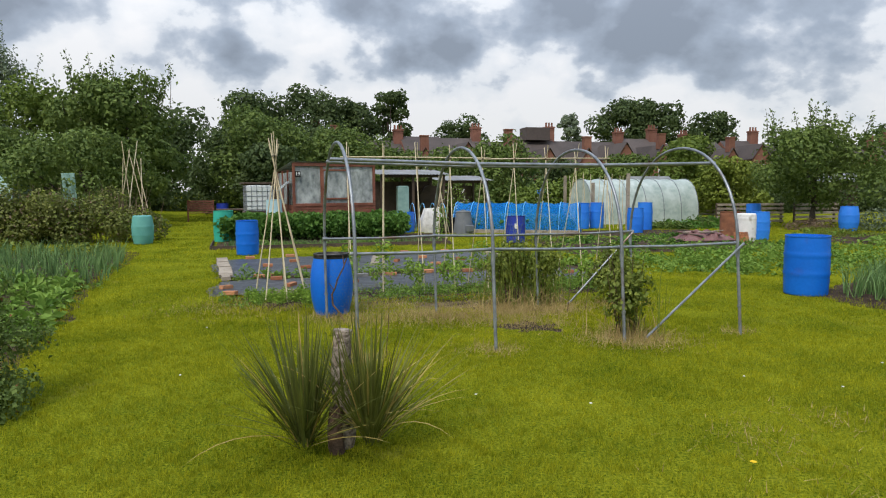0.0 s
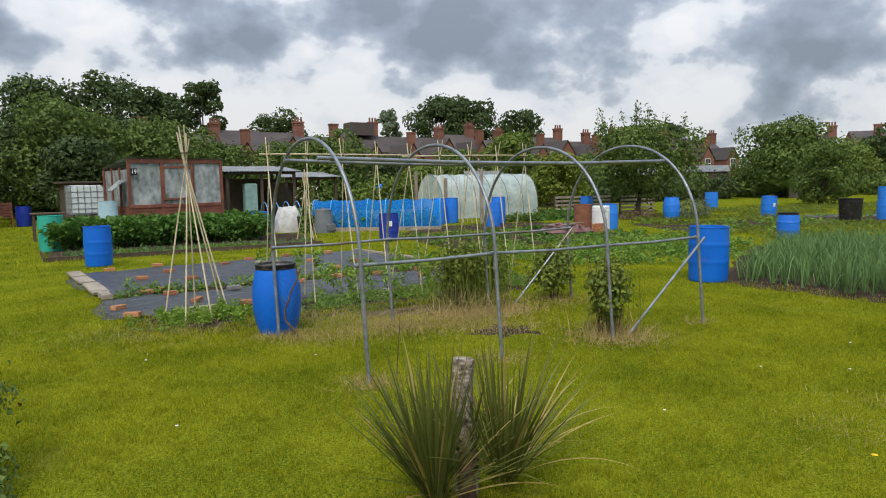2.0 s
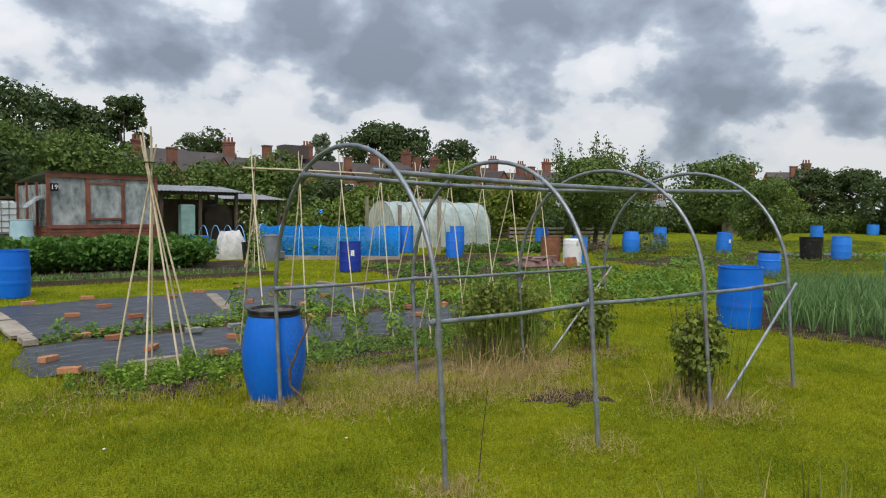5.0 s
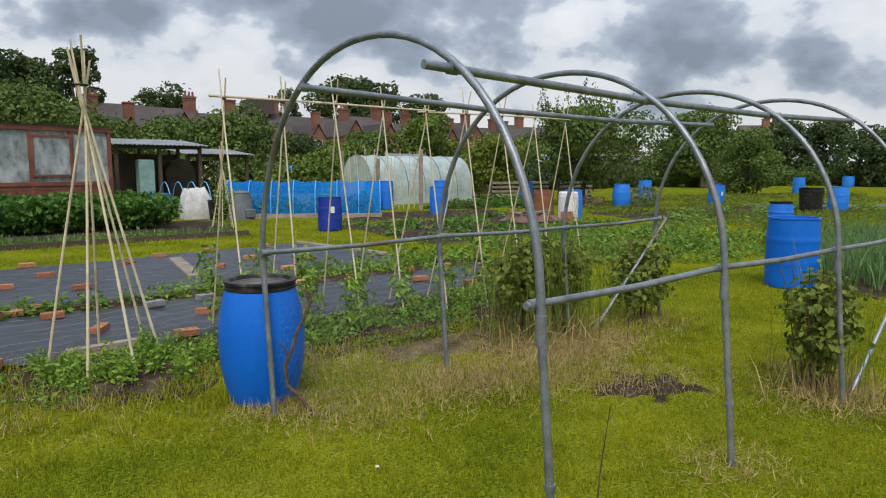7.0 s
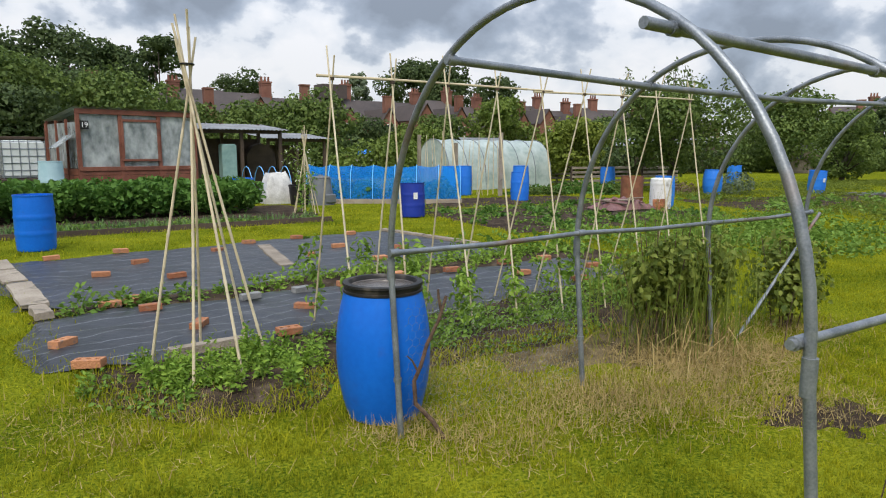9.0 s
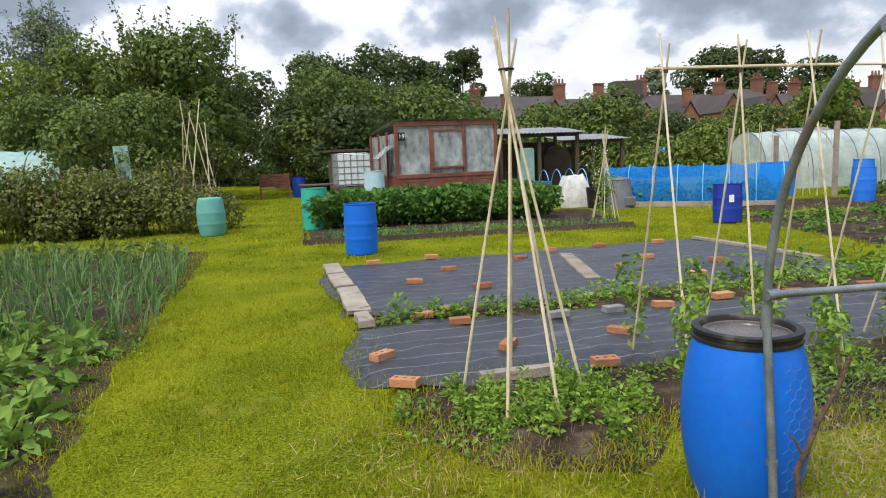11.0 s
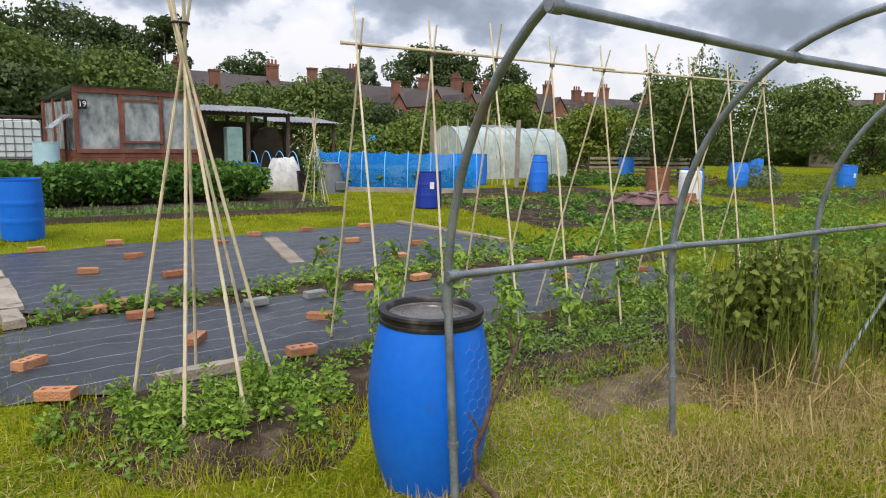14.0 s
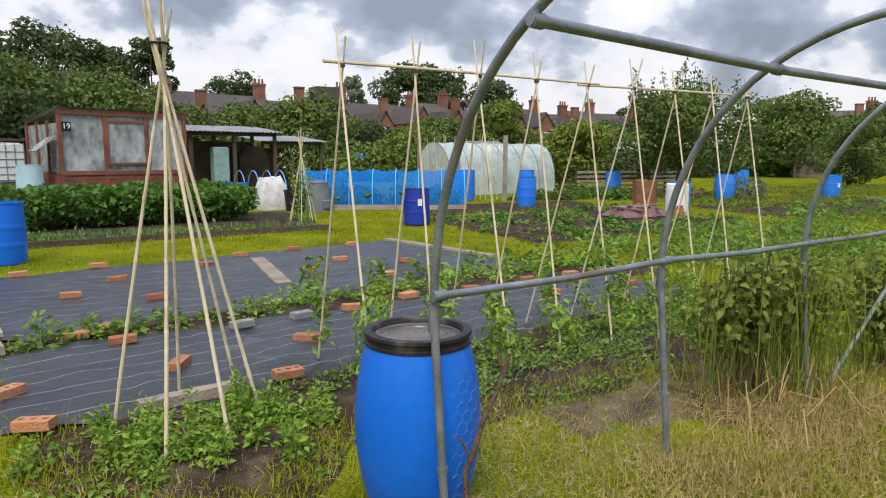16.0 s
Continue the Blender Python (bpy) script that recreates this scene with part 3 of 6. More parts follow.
# ---- hoop frame ----
def hoop_frame():
    t = thing("steel_polytunnel", -1.772, 9.659, "bare galvanised steel polytunnel frame of four hoops standing on grass", "tunnel frame")
    base = Vector((-1.772, 9.659, 0))
    lefts = [Vector((-1.772, 9.659, 0)), Vector((-0.335, 10.15, 0)), Vector((1.13, 10.62, 0)), Vector((2.6, 11.08, 0))]
    rights = [Vector((-0.978, 7.511, 0)), Vector((0.425, 7.95, 0)), Vector((1.88, 8.38, 0)), Vector((3.32, 8.80, 0))]

    RISE = (1.27, 1.225, 1.215, 1.25)

    def on_hoop(i, s, lift=0.0):
        """Point at the share s of the way over hoop i: along the legs, over the arch."""
        a, b = lefts[i], rights[i]
        w = (b - a).length
        lean = (b - a) * (-0.045)
        if s < 0.25:
            return a + lean * (s / 0.25) + Vector((0, 0, -0.1 + (s / 0.25) * 1.1))
        if s > 0.75:
            return b + lean * ((1 - s) / 0.25) + Vector((0, 0, -0.1 + ((1 - s) / 0.25) * 1.1))
        ang = math.pi * (s - 0.25) / 0.5
        c, sn = math.cos(ang), math.sin(ang)
        k = (abs(c) ** 2.1 + abs(sn) ** 2.1) ** (-1 / 2.1)
        return a + lean + (b - a) * (0.5 - 0.5 * c * k) + Vector((0, 0, 1.0 + RISE[i] * sn * k + lift))
    for i in range(4):
        g = Geo()
        pts = [on_hoop(i, s) - base for s in [0, 0.12, 0.245] + [0.25 + 0.5 * k / 34 for k in range(35)] + [0.755, 0.88, 1.0]]
        g.tube(pts, 0.0185, 10)
        h = part("hoop", g, GALV, t, smooth=True)
        for s in (0.247, 0.753):
            p = on_hoop(i, s) - base
            part("sleeve", Geo().tube([p - Vector((0, 0, 0.07)), p + Vector((0, 0, 0.05))], 0.024, 10), GALV, h, smooth=True)
        for s in (0.10, 0.90):
            p = on_hoop(i, s) - base
            part("clip", Geo().tube([p - Vector((0, 0, 0.012)), p + Vector((0, 0, 0.012))], 0.0245, 10), GALV, h, smooth=True)
    for name, s, z, ext0, ext1 in (("purlin", 0.415, 0, 0.03, 0.05), ("purlin", 0.591, 0, 0.16, 0.06)):
        p = [on_hoop(i, s) - Vector((0, 0, 0.036)) - base for i in range(4)]
        d0, d1 = (p[0] - p[1]).normalized() * ext0, (p[3] - p[2]).normalized() * ext1
        o = part(name, Geo().tube([p[0] + d0, *p[1:3], p[3] + d1], 0.021, 10), GALV, t, smooth=True)
        for q in p:
            u = (p[1] - p[0]).normalized()
            part("clamp", Geo().tube([q - u * 0.025, q + u * 0.025], 0.027, 10), GALV, o, smooth=True)
    for feet, s in ((lefts, -1), (rights, 1)):
        out = (rights[0] - lefts[0]).normalized() * (0.036 * -s) + (rights[0] - lefts[0]) * -0.045
        p = [f + Vector((0, 0, 1.075 + 0.01 * math.sin(i * 2.2))) + out - base for i, f in enumerate(feet)]
        d0 = (p[0] - p[1]).normalized() * (0.05 if s > 0 else 0.02)
        mids = []
        for a, b in zip(p, p[1:]):
            mids += [a, (a + b) / 2 - Vector((0, 0, 0.012))]
        o = part("side_rail", Geo().tube([p[0] + d0, *mids[1:], p[-1] + (p[-1] - p[-2]).normalized() * 0.04], 0.0165, 10), GALV, t, smooth=True)
        for q in p:
            u = (p[1] - p[0]).normalized()
            part("clamp", Geo().tube([q - u * 0.03, q + u * 0.03], 0.023, 10), GALV, o, smooth=True)
    part("brace", Geo().tube([lefts[3] + Vector((-0.02, -0.05, 1.08)) - base, Vector((1.56, 10.86, -0.03)) - base], 0.015, 8), GALV, t, smooth=True)
    part("brace", Geo().tube([rights[3] + Vector((0.02, 0.05, 1.08)) - base, rights[2] + Vector((0.20, 0.12, -0.03)) - base], 0.015, 8), GALV, t, smooth=True)
    # chicken wire on the first bay of the far side
    a, b = lefts[0] + Vector((0.03, 0.04, 0)) - base, lefts[1] - base
    u = (b - a).normalized()
    g = Geo()
    cw, ch = 0.05, 0.045
    for r in range(17):
        for c in range(int((b - a).length / cw)):
            x0, z0 = c * cw + (cw / 2 if r % 2 else 0), 0.02 + r * ch
            q = [a + u * (x0 + dx) + Vector((0, 0, z0 + dz)) for dx, dz in ((0, 0), (cw / 2, ch * 0.35), (cw, 0), (cw / 2, ch))]
            g.tube([q[0], q[1]], 0.0007, 3, cap=False)
            g.tube([q[1], q[2]], 0.0007, 3, cap=False)
            g.tube([q[1], q[3]], 0.0007, 3, cap=False)
    part("wire_netting", g, GALV, t, "thin hexagonal wire netting")
    return t


hoop_frame()


# ---- barrels ----
def barrel(name, x, y, h, r, material, label, group="blue barrels", bulge=0.06, lid=None, ribs=(0.33, 0.66), open_top=True, sticker=False, z=0.0, rz=0.0, tilt=0.0, taper=0.0):
    t = thing(name, x, y, label, "barrel", group, z=z, rz=rz)
    if tilt:
        t.matrix_world = pose(x, y, z, tilt, 0, rz)
    prof = [(0.0, 0.0), (r * (0.93 - 2.0 * bulge) * (1 - taper), 0.0), (r * (0.985 - 2.0 * bulge) * (1 - taper), 0.012)]
    n = 26
    for i in range(n + 1):
        k = i / n
        zz = 0.03 + (h - 0.06) * k
        rr = r * (1 - bulge * 2.2 * (2 * k - 1) ** 2 + bulge * 0.2) * (1 - taper * (1 - k))
        for rb in ribs:
            rr += 0.012 * math.exp(-((k - rb) / 0.022) ** 2)
        prof.append((rr, zz))
    top = prof[-1][0]
    if open_top:
        prof += [(top + 0.008, h - 0.02), (top + 0.008, h), (top - 0.012, h), (top - 0.016, h - 0.10), (top - 0.02, h * 0.55), (0.0, h * 0.55)]
    else:
        prof += [(top * 0.96, h - 0.012), (top * 0.90, h), (0.0, h - 0.004)]
    body = part("body", Geo().lathe(prof, 40), material, t, smooth=True)
    if lid:
        rim = [(top - 0.02, h - 0.054), (top + 0.009, h - 0.054), (top + 0.014, h - 0.050), (top + 0.014, h - 0.038), (top + 0.006, h - 0.034), (top + 0.010, h - 0.012), (top + 0.016, h - 0.008), (top + 0.014, h + 0.006), (top - 0.020, h + 0.008), (top - 0.028, h - 0.004), (top - 0.034, h - 0.03)]
        part("clamp_ring", Geo().lathe(rim, 40), lid, t, "black lid ring", smooth=True)
        part("lid", Geo().lathe([(top - 0.028, h - 0.016), (top - 0.036, h - 0.022), (top * 0.6, h - 0.018), (top * 0.58, h - 0.024), (0, h - 0.022)], 40), WATER, t, "dished black lid holding water", smooth=True)
    if sticker:
        part("sticker", Geo().box((0, -r * 1.03, h * 0.62), (0.10, 0.02, 0.16)), WHITEP, t, "white label")
    return t


barrel("barrel", -1.79, 10.07, 0.845, 0.288, BLUE, "bright blue plastic barrel with a black clamp-ring lid", lid=BLACKP, ribs=(), bulge=0.097)
barrel("barrel", -5.9, 18.6, 0.93, 0.30, BLUE, "blue plastic barrel standing on grass beside the membrane", bulge=0.02, ribs=(0.3, 0.62))
barrel("barrel", 5.58, 11.93, 0.96, 0.335, BLUE, "wide blue plastic barrel beside the onion bed", bulge=0.015, ribs=(0.36, 0.7))
barrel("barrel", 1.55, 22.45, 0.87, 0.31, NAVY, "dark blue barrel with a white label, leaning slightly", bulge=0.01, sticker=True, tilt=-3)
barrel("barrel", -10.62, 22.25, 0.93, 0.335, TEAL, "faded teal plastic barrel by the bramble hedge", bulge=0.07, ribs=(0.3, 0.62), open_top=False)
barrel("barrel", -8.25, 23.1, 1.05, 0.33, TEAL_B, "bright green plastic water butt beside potatoes", bulge=0.02)
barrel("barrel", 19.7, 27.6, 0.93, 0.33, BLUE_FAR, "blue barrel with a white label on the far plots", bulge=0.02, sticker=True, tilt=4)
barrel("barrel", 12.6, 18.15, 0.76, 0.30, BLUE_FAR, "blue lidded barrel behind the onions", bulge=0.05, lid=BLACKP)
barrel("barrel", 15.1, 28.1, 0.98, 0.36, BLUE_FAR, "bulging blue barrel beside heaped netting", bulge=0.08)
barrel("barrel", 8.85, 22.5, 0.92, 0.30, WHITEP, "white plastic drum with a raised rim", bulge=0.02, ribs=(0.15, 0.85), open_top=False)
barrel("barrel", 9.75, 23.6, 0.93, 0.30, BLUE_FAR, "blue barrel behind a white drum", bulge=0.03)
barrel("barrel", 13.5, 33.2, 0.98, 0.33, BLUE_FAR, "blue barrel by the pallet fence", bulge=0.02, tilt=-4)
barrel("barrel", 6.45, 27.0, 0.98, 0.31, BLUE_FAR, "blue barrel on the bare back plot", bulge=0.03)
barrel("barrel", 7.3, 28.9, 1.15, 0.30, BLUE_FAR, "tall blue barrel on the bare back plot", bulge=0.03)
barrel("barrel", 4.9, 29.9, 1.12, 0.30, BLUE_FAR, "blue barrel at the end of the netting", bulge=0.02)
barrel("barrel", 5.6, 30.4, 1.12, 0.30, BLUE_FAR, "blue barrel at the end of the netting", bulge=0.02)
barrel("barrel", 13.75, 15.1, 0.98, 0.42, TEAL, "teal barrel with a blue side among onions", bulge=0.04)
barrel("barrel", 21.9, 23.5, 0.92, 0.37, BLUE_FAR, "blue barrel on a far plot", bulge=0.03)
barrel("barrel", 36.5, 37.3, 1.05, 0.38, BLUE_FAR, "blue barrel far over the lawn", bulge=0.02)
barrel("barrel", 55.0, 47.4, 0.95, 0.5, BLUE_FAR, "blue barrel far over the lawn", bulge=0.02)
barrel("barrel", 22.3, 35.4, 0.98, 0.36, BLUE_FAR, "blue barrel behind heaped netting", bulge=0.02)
barrel("barrel", -17.9, 18.5, 0.93, 0.36, BLUE_FAR, "blue barrel with a dark lid by the hedge", bulge=0.04, lid=BLACKP)
barrel("barrel", -14.1, 38.4, 1.0, 0.34, NAVY, "dark blue barrel beside the bench", bulge=0.03)
barrel("barrel", -2.6, 28.0, 0.82, 0.40, BLUE_FAR, "low blue tub behind potatoes", bulge=0.01)
barrel("barrel", -7.35, 25.9, 1.38, 0.30, PALEBUTT, "pale blue water butt by the greenhouse", group="water butts", bulge=0.03)
barrel("black_bin", 18.9, 22.3, 0.95, 0.40, BLACKP, "black plastic bin on a far plot", group="bins", bulge=0.0, taper=0.12, ribs=(0.9,))
barrel("black_bin", -0.85, 27.35, 0.62, 0.33, BLACKP, "black plastic tub behind a compost bin", group="bins", bulge=0.0, taper=0.15, ribs=(0.95,))


# ---- canes ----
def cane(name, a, b, r=0.0085, parent=None, label="", category="", group=""):
    """Bamboo with knuckles."""
    a, b = Vector(a), Vector(b)
    n = 7
    g = Geo()
    seg = 7
    side = (b - a).orthogonal().normalized()
    pts, rad = [], []
    for i in range(n):
        for k, q in ((0.0, 1.22), (0.06, 1.0), (0.94, 1.0)):
            s = (i + k) / n
            pts.append(a + (b - a) * s + side * 0.014 * math.sin(s * 3.1 + a.x * 5))
            rad.append(r * q * (1.12 - 0.3 * s))
    first = len(g.v)
    g.tube(pts, r, seg)
    for i, p in enumerate(pts):
        for j in range(seg):
            v = Vector(g.v[first + i * seg + j])
            g.v[first + i * seg + j] = tuple(p + (v - p) * (rad[i] / r))
    if parent:
        return part(name, g, CANE, parent, smooth=True)
    return solid(name, g, CANE, label, category, group, smooth=True)


def wigwam():
    t = thing("cane_wigwam", -2.9, 11.4, "tall wigwam of bamboo canes tied by a dark ring", "plant support")
    o = Vector((-2.9, 11.4, 0))
    knot = Vector((-2.945, 11.39, 2.262))
    for i, (x, y) in enumerate(((-3.31, 11.37), (-2.97, 10.81), (-2.64, 10.82), (-2.60, 11.83), (-2.45, 11.27), (-2.98, 11.93))):
        f = Vector((x, y, -0.06))
        d = (knot - f).normalized()
        off = Vector((math.cos(i * 1.05), math.sin(i * 1.05), 0)) * 0.03
        cane("cane", f - o, knot + off + d * (0.22 + 0.09 * (i % 3)) - o, 0.0105, t)
    g = Geo()
    g.lathe([(0.030, -0.006), (0.052, -0.006), (0.055, 0.0), (0.052, 0.006), (0.030, 0.006), (0.030, -0.006)], 20, c=tuple(knot - o))
    part("ring", g, BLACKP, t, "dark green plastic cane ring", smooth=True)


wigwam()


def cane_row():
    t = thing("bean_trellis", 0.35, 12.4, "row of crossed bamboo bean canes with a long ridge cane", "plant support")
    o = Vector((0.35, 12.4, 0))
    a, b = Vector((-1.848, 11.787, 2.236)), Vector((2.535, 12.97, 2.241))
    u = (b - a).normalized()
    v = Vector((-u.y, u.x, 0))
    rng = np.random.default_rng(4)
    for i in range(9):
        p = a + (b - a) * (i / 8)
        for s, w in ((-1, 0.43), (1, 0.62)):
            foot = p + v * s * w * rng.uniform(0.92, 1.08) + u * rng.uniform(-0.10, 0.06) * (1 + (s > 0))
            foot.z = -0.05
            top = p + (p - foot).normalized() * rng.uniform(0.16, 0.3) + u * 0.012 * s
            cane("cane", foot - o, top - o, 0.0085, t)
        part("tie", Geo().lathe([(0.012, -0.012), (0.021, -0.012), (0.021, 0.012), (0.012, 0.012)], 10, c=tuple(p - o)), WOODD, t, "twine tie")
    cane("ridge_cane", a - u * 0.13 + Vector((0, 0, 0.012)) - o, (a + b) / 2 + u * 0.15 + Vector((0, 0, 0.02)) - o, 0.011, t)
    cane("ridge_cane", (a + b) / 2 - u * 0.12 + Vector((0, 0, 0.0)) - o, b + u * 0.1 + Vector((0, 0, 0.012)) - o, 0.010, t)


cane_row()


# ---- bricks and boards on the membrane ----
def brick_mesh(name, holes, material):
    L, W, H = 0.215, 0.1025, 0.065
    g = Geo()
    x, y, b = L / 2, W / 2, 0.004
    vs = [(sx * (x - bb), sy * (y - bb), z) for z, bb in ((0, b), (b, 0), (H - b, 0), (H, b)) for sx, sy in ((-1, -1), (1, -1), (1, 1), (-1, 1))]
    fs = [(3, 2, 1, 0)]
    for k in range(3):
        for i in range(4):
            j = (i + 1) % 4
            fs.append((4 * k + i, 4 * k + j, 4 * k + 4 + j, 4 * k + 4 + i))
    if not holes:
        fs.append((12, 13, 14, 15))
        g.add(vs, fs)
        return mesh_from(name, g, material)
    g.add(vs, fs)
    x1, y1, r = x - b, y - b, 0.019
    cells = [(-x1 + 2 * x1 * i / 3, -x1 + 2 * x1 * (i + 1) / 3) for i in range(3)]
    for x0, xe in cells:
        cx = (x0 + xe) / 2
        oc = [(cx + r * math.cos(math.pi / 8 + k * math.pi / 4), r * math.sin(math.pi / 8 + k * math.pi / 4)) for k in range(8)]
        sq = [(xe, y1), (x0, y1), (x0, -y1), (xe, -y1)]
        v = [(*p, H) for p in oc] + [(*p, H) for p in sq] + [(*p, H - 0.05) for p in oc]
        f = [(7, 11, 8, 0), (0, 8, 1), (1, 8, 9, 2), (2, 9, 3), (3, 9, 10, 4), (4, 10, 5), (5, 10, 11, 6), (6, 11, 7)]
        f += [(k, (k + 1) % 8, 12 + (k + 1) % 8, 12 + k) for k in range(8)] + [tuple(12 + k for k in range(8))]
        g.add(v, f)
    me = mesh_from(name, g, material)
    return me


B_HOLE, B_PLAIN, B_GREY = brick_mesh("holed_brick", True, BRICK), brick_mesh("plain_brick", False, BRICK), brick_mesh("concrete_brick", False, BRICKG)
BRICKS = [(-4.06, 12.1, 62, 0), (-3.74, 11.45, -14, 0), (-3.53, 13.28, 12, 1), (-3.02, 12.44, 72, 1), (-2.25, 11.97, 22, 0), (-2.02, 12.89, -25, 1), (-3.43, 15.09, 24, 0), (-4.03, 16.38, 30, 0),
          (-4.37, 15.43, 15, 1), (-5.33, 17.1, 22, 1), (-4.47, 17.6, 24, 1), (-2.99, 17.28, 40, 0), (-2.51, 18.15, 24, 0), (-1.65, 18.6, 22, 1), (-2.55, 13.54, 22, 2), (-1.98, 13.75, 26, 2),
          (-1.07, 17.26, 10, 0), (-1.6, 16.38, 80, 0), (-0.13, 16.84, 5, 1), (0.07, 14.52, 12, 1), (1.0, 14.9, 8, 1), (0.9, 14.06, 10, 1), (1.7, 15.1, 16, 0), (2.08, 14.31, 10, 1), (1.44, 13.5, 14, 1),
          (-0.73, 14.37, 20, 1), (-1.44, 13.95, 14, 1), (-0.66, 15.77, 20, 1), (-3.95, 13.55, 15, 1), (-3.75, 13.7, 70, 1), (-0.6, 18.95, 24, 1)]
rngb = np.random.default_rng(12)
for x, y, a, k in BRICKS:
    solid("brick", (B_HOLE, B_PLAIN, B_GREY)[k], None, ("orange three-hole house brick weighing down black membrane", "worn orange house brick weighing down black membrane", "grey concrete brick on black membrane")[k], "brick", "bricks on the membrane",
          m=pose(x, y, 0.042, rngb.uniform(-3, 3), rngb.uniform(-3, 3), a))


def board(x0, y0, x1, y1, w, th, label, name="plank", z=0.04, material=None):
    L = math.hypot(x1 - x0, y1 - y0)
    rng = np.random.default_rng(int(abs(x0 * 100)))
    g = Geo()
    n = 8
    vs, fs = [], []
    for i in range(n + 1):
        s = -L / 2 + L * i / n
        j0, j1 = rng.uniform(-0.008, 0.008), rng.uniform(-0.008, 0.008)
        vs += [(s, -w / 2 + j0, 0), (s, w / 2 + j1, 0), (s, w / 2 + j1 - 0.006, th), (s, -w / 2 + j0 + 0.006, th)]
    for i in range(n):
        for j in range(4):
            k = (j + 1) % 4
            fs.append((4 * i + k, 4 * i + j, 4 * i + 4 + j, 4 * i + 4 + k))
    fs += [(0, 1, 2, 3), (4 * n + 3, 4 * n + 2, 4 * n + 1, 4 * n)]
    g.add(vs, fs)
    return solid(name, g, material or WOODW, label, "plank", "planks edging the membrane", m=pose((x0 + x1) / 2, (y0 + y1) / 2, z, 1.0, 0, math.degrees(math.atan2(y1 - y0, x1 - x0))))


board(-6.02, 17.05, -5.68, 16.2, 0.26, 0.035, "short weathered plank at the membrane corner")
board(-5.66, 16.15, -5.28, 15.25, 0.27, 0.03, "weathered grey plank edging black membrane")
board(-5.2, 15.1, -4.68, 13.75, 0.27, 0.035, "pale weathered plank edging black membrane")
board(-4.62, 13.55, -4.45, 13.15, 0.16, 0.07, "stub of pale timber at the membrane edge")
board(-2.27, 17.75, -2.02, 15.55, 0.21, 0.03, "flaking pale plank laid across black membrane")
board(0.16, 19.5, 0.72, 18.3, 0.14, 0.04, "pale board along the membrane end")
board(0.74, 18.25, 1.32, 16.95, 0.15, 0.04, "pale board along the membrane end")
board(-3.2, 11.62, -2.6, 11.85, 0.10, 0.07, "half-buried pale kerb piece", z=0.02)
for i, (a, b) in enumerate((((-7.45, 19.95), (-4.0, 21.0)), ((-4.0, 21.02), (-0.55, 22.08)), ((-7.5, 20.0), (-8.3, 22.3)))):
    board(*a, *b, 0.04, 0.13, "dark low board edging the potato bed", name="edging_board", z=-0.02, material=WOODD)


# ---- spiky plant ----
def spiky():
    t = thing("cordyline", -0.72, 5.22, "spiky green sword-leaved plant clump round a pale dead stump", "plant")
    rng = np.random.default_rng(21)
    pts = [(0.02 + 0.012 * math.sin(k), 0.06 + 0.006 * k, -0.03 + 0.82 * k / 7) for k in range(8)]
    g = Geo().tube(pts, 0.075, 14, 0.062)
    for i, v in enumerate(g.v):
        q = noise.noise(Vector(v) * 14) * 0.012
        g.v[i] = (v[0] + q, v[1] + q, v[2])
    part("stump", g, STUMP, t, "pale pitted dead trunk", smooth=True)
    g = Geo().tube([(0.0, -0.05, 0), (-0.01, -0.06, 0.16), (0.0, -0.04, 0.3)], 0.055, 10, 0.045)
    part("stem", g, TWIG, t, "brown fibrous stem", smooth=True)

    def sword(geo, c, az, el, L, w, droop):
        d = Vector((math.cos(az) * math.cos(el), math.sin(az) * math.cos(el), math.sin(el)))
        s = Vector((-math.sin(az), math.cos(az), 0))
        prev, n = Vector(c), 7
        rows = []
        for i in range(n + 1):
            k = i / n
            ww = w * (0.55 + 0.9 * k) if k < 0.4 else w * 0.95 * (1 - ((k - 0.4) / 0.6) ** 1.4)
            nrm = s.cross(d).normalized()
            rows.append((prev - s * ww / 2 + nrm * ww * 0.18, prev.copy(), prev + s * ww / 2 + nrm * ww * 0.18))
            d = (d + Vector((0, 0, -droop * (0.3 + k)))).normalized()
            prev = prev + d * (L / n)
        b = len(geo.v)
        for r in rows:
            geo.v += [tuple(q) for q in r]
        for i in range(n):
            for j in range(2):
                geo.f.append((b + 3 * i + j, b + 3 * i + j + 1, b + 3 * i + 4 + j, b + 3 * i + 3 + j))
    for cx, cy, n in ((-0.20, -0.10, 150), (0.22, -0.03, 150), (0.02, 0.20, 24)):
        for i in range(n):
            az = rng.uniform(0, 6.283)
            el = radians(min(86, 22 + 66 * rng.random() ** 0.62))
            dry = rng.random() < 0.13 or el < radians(27)
            g = Geo()
            sword(g, (cx + 0.05 * math.cos(az), cy + 0.05 * math.sin(az), 0.06 + 0.12 * rng.random()), az, el, rng.uniform(0.55, 0.92), rng.uniform(0.013, 0.025), rng.uniform(0.01, 0.085) * (2.2 if dry else 1))
            part("sword_leaf", g, L_SPIKEDRY if dry else L_SPIKE, t, smooth=True)


spiky()


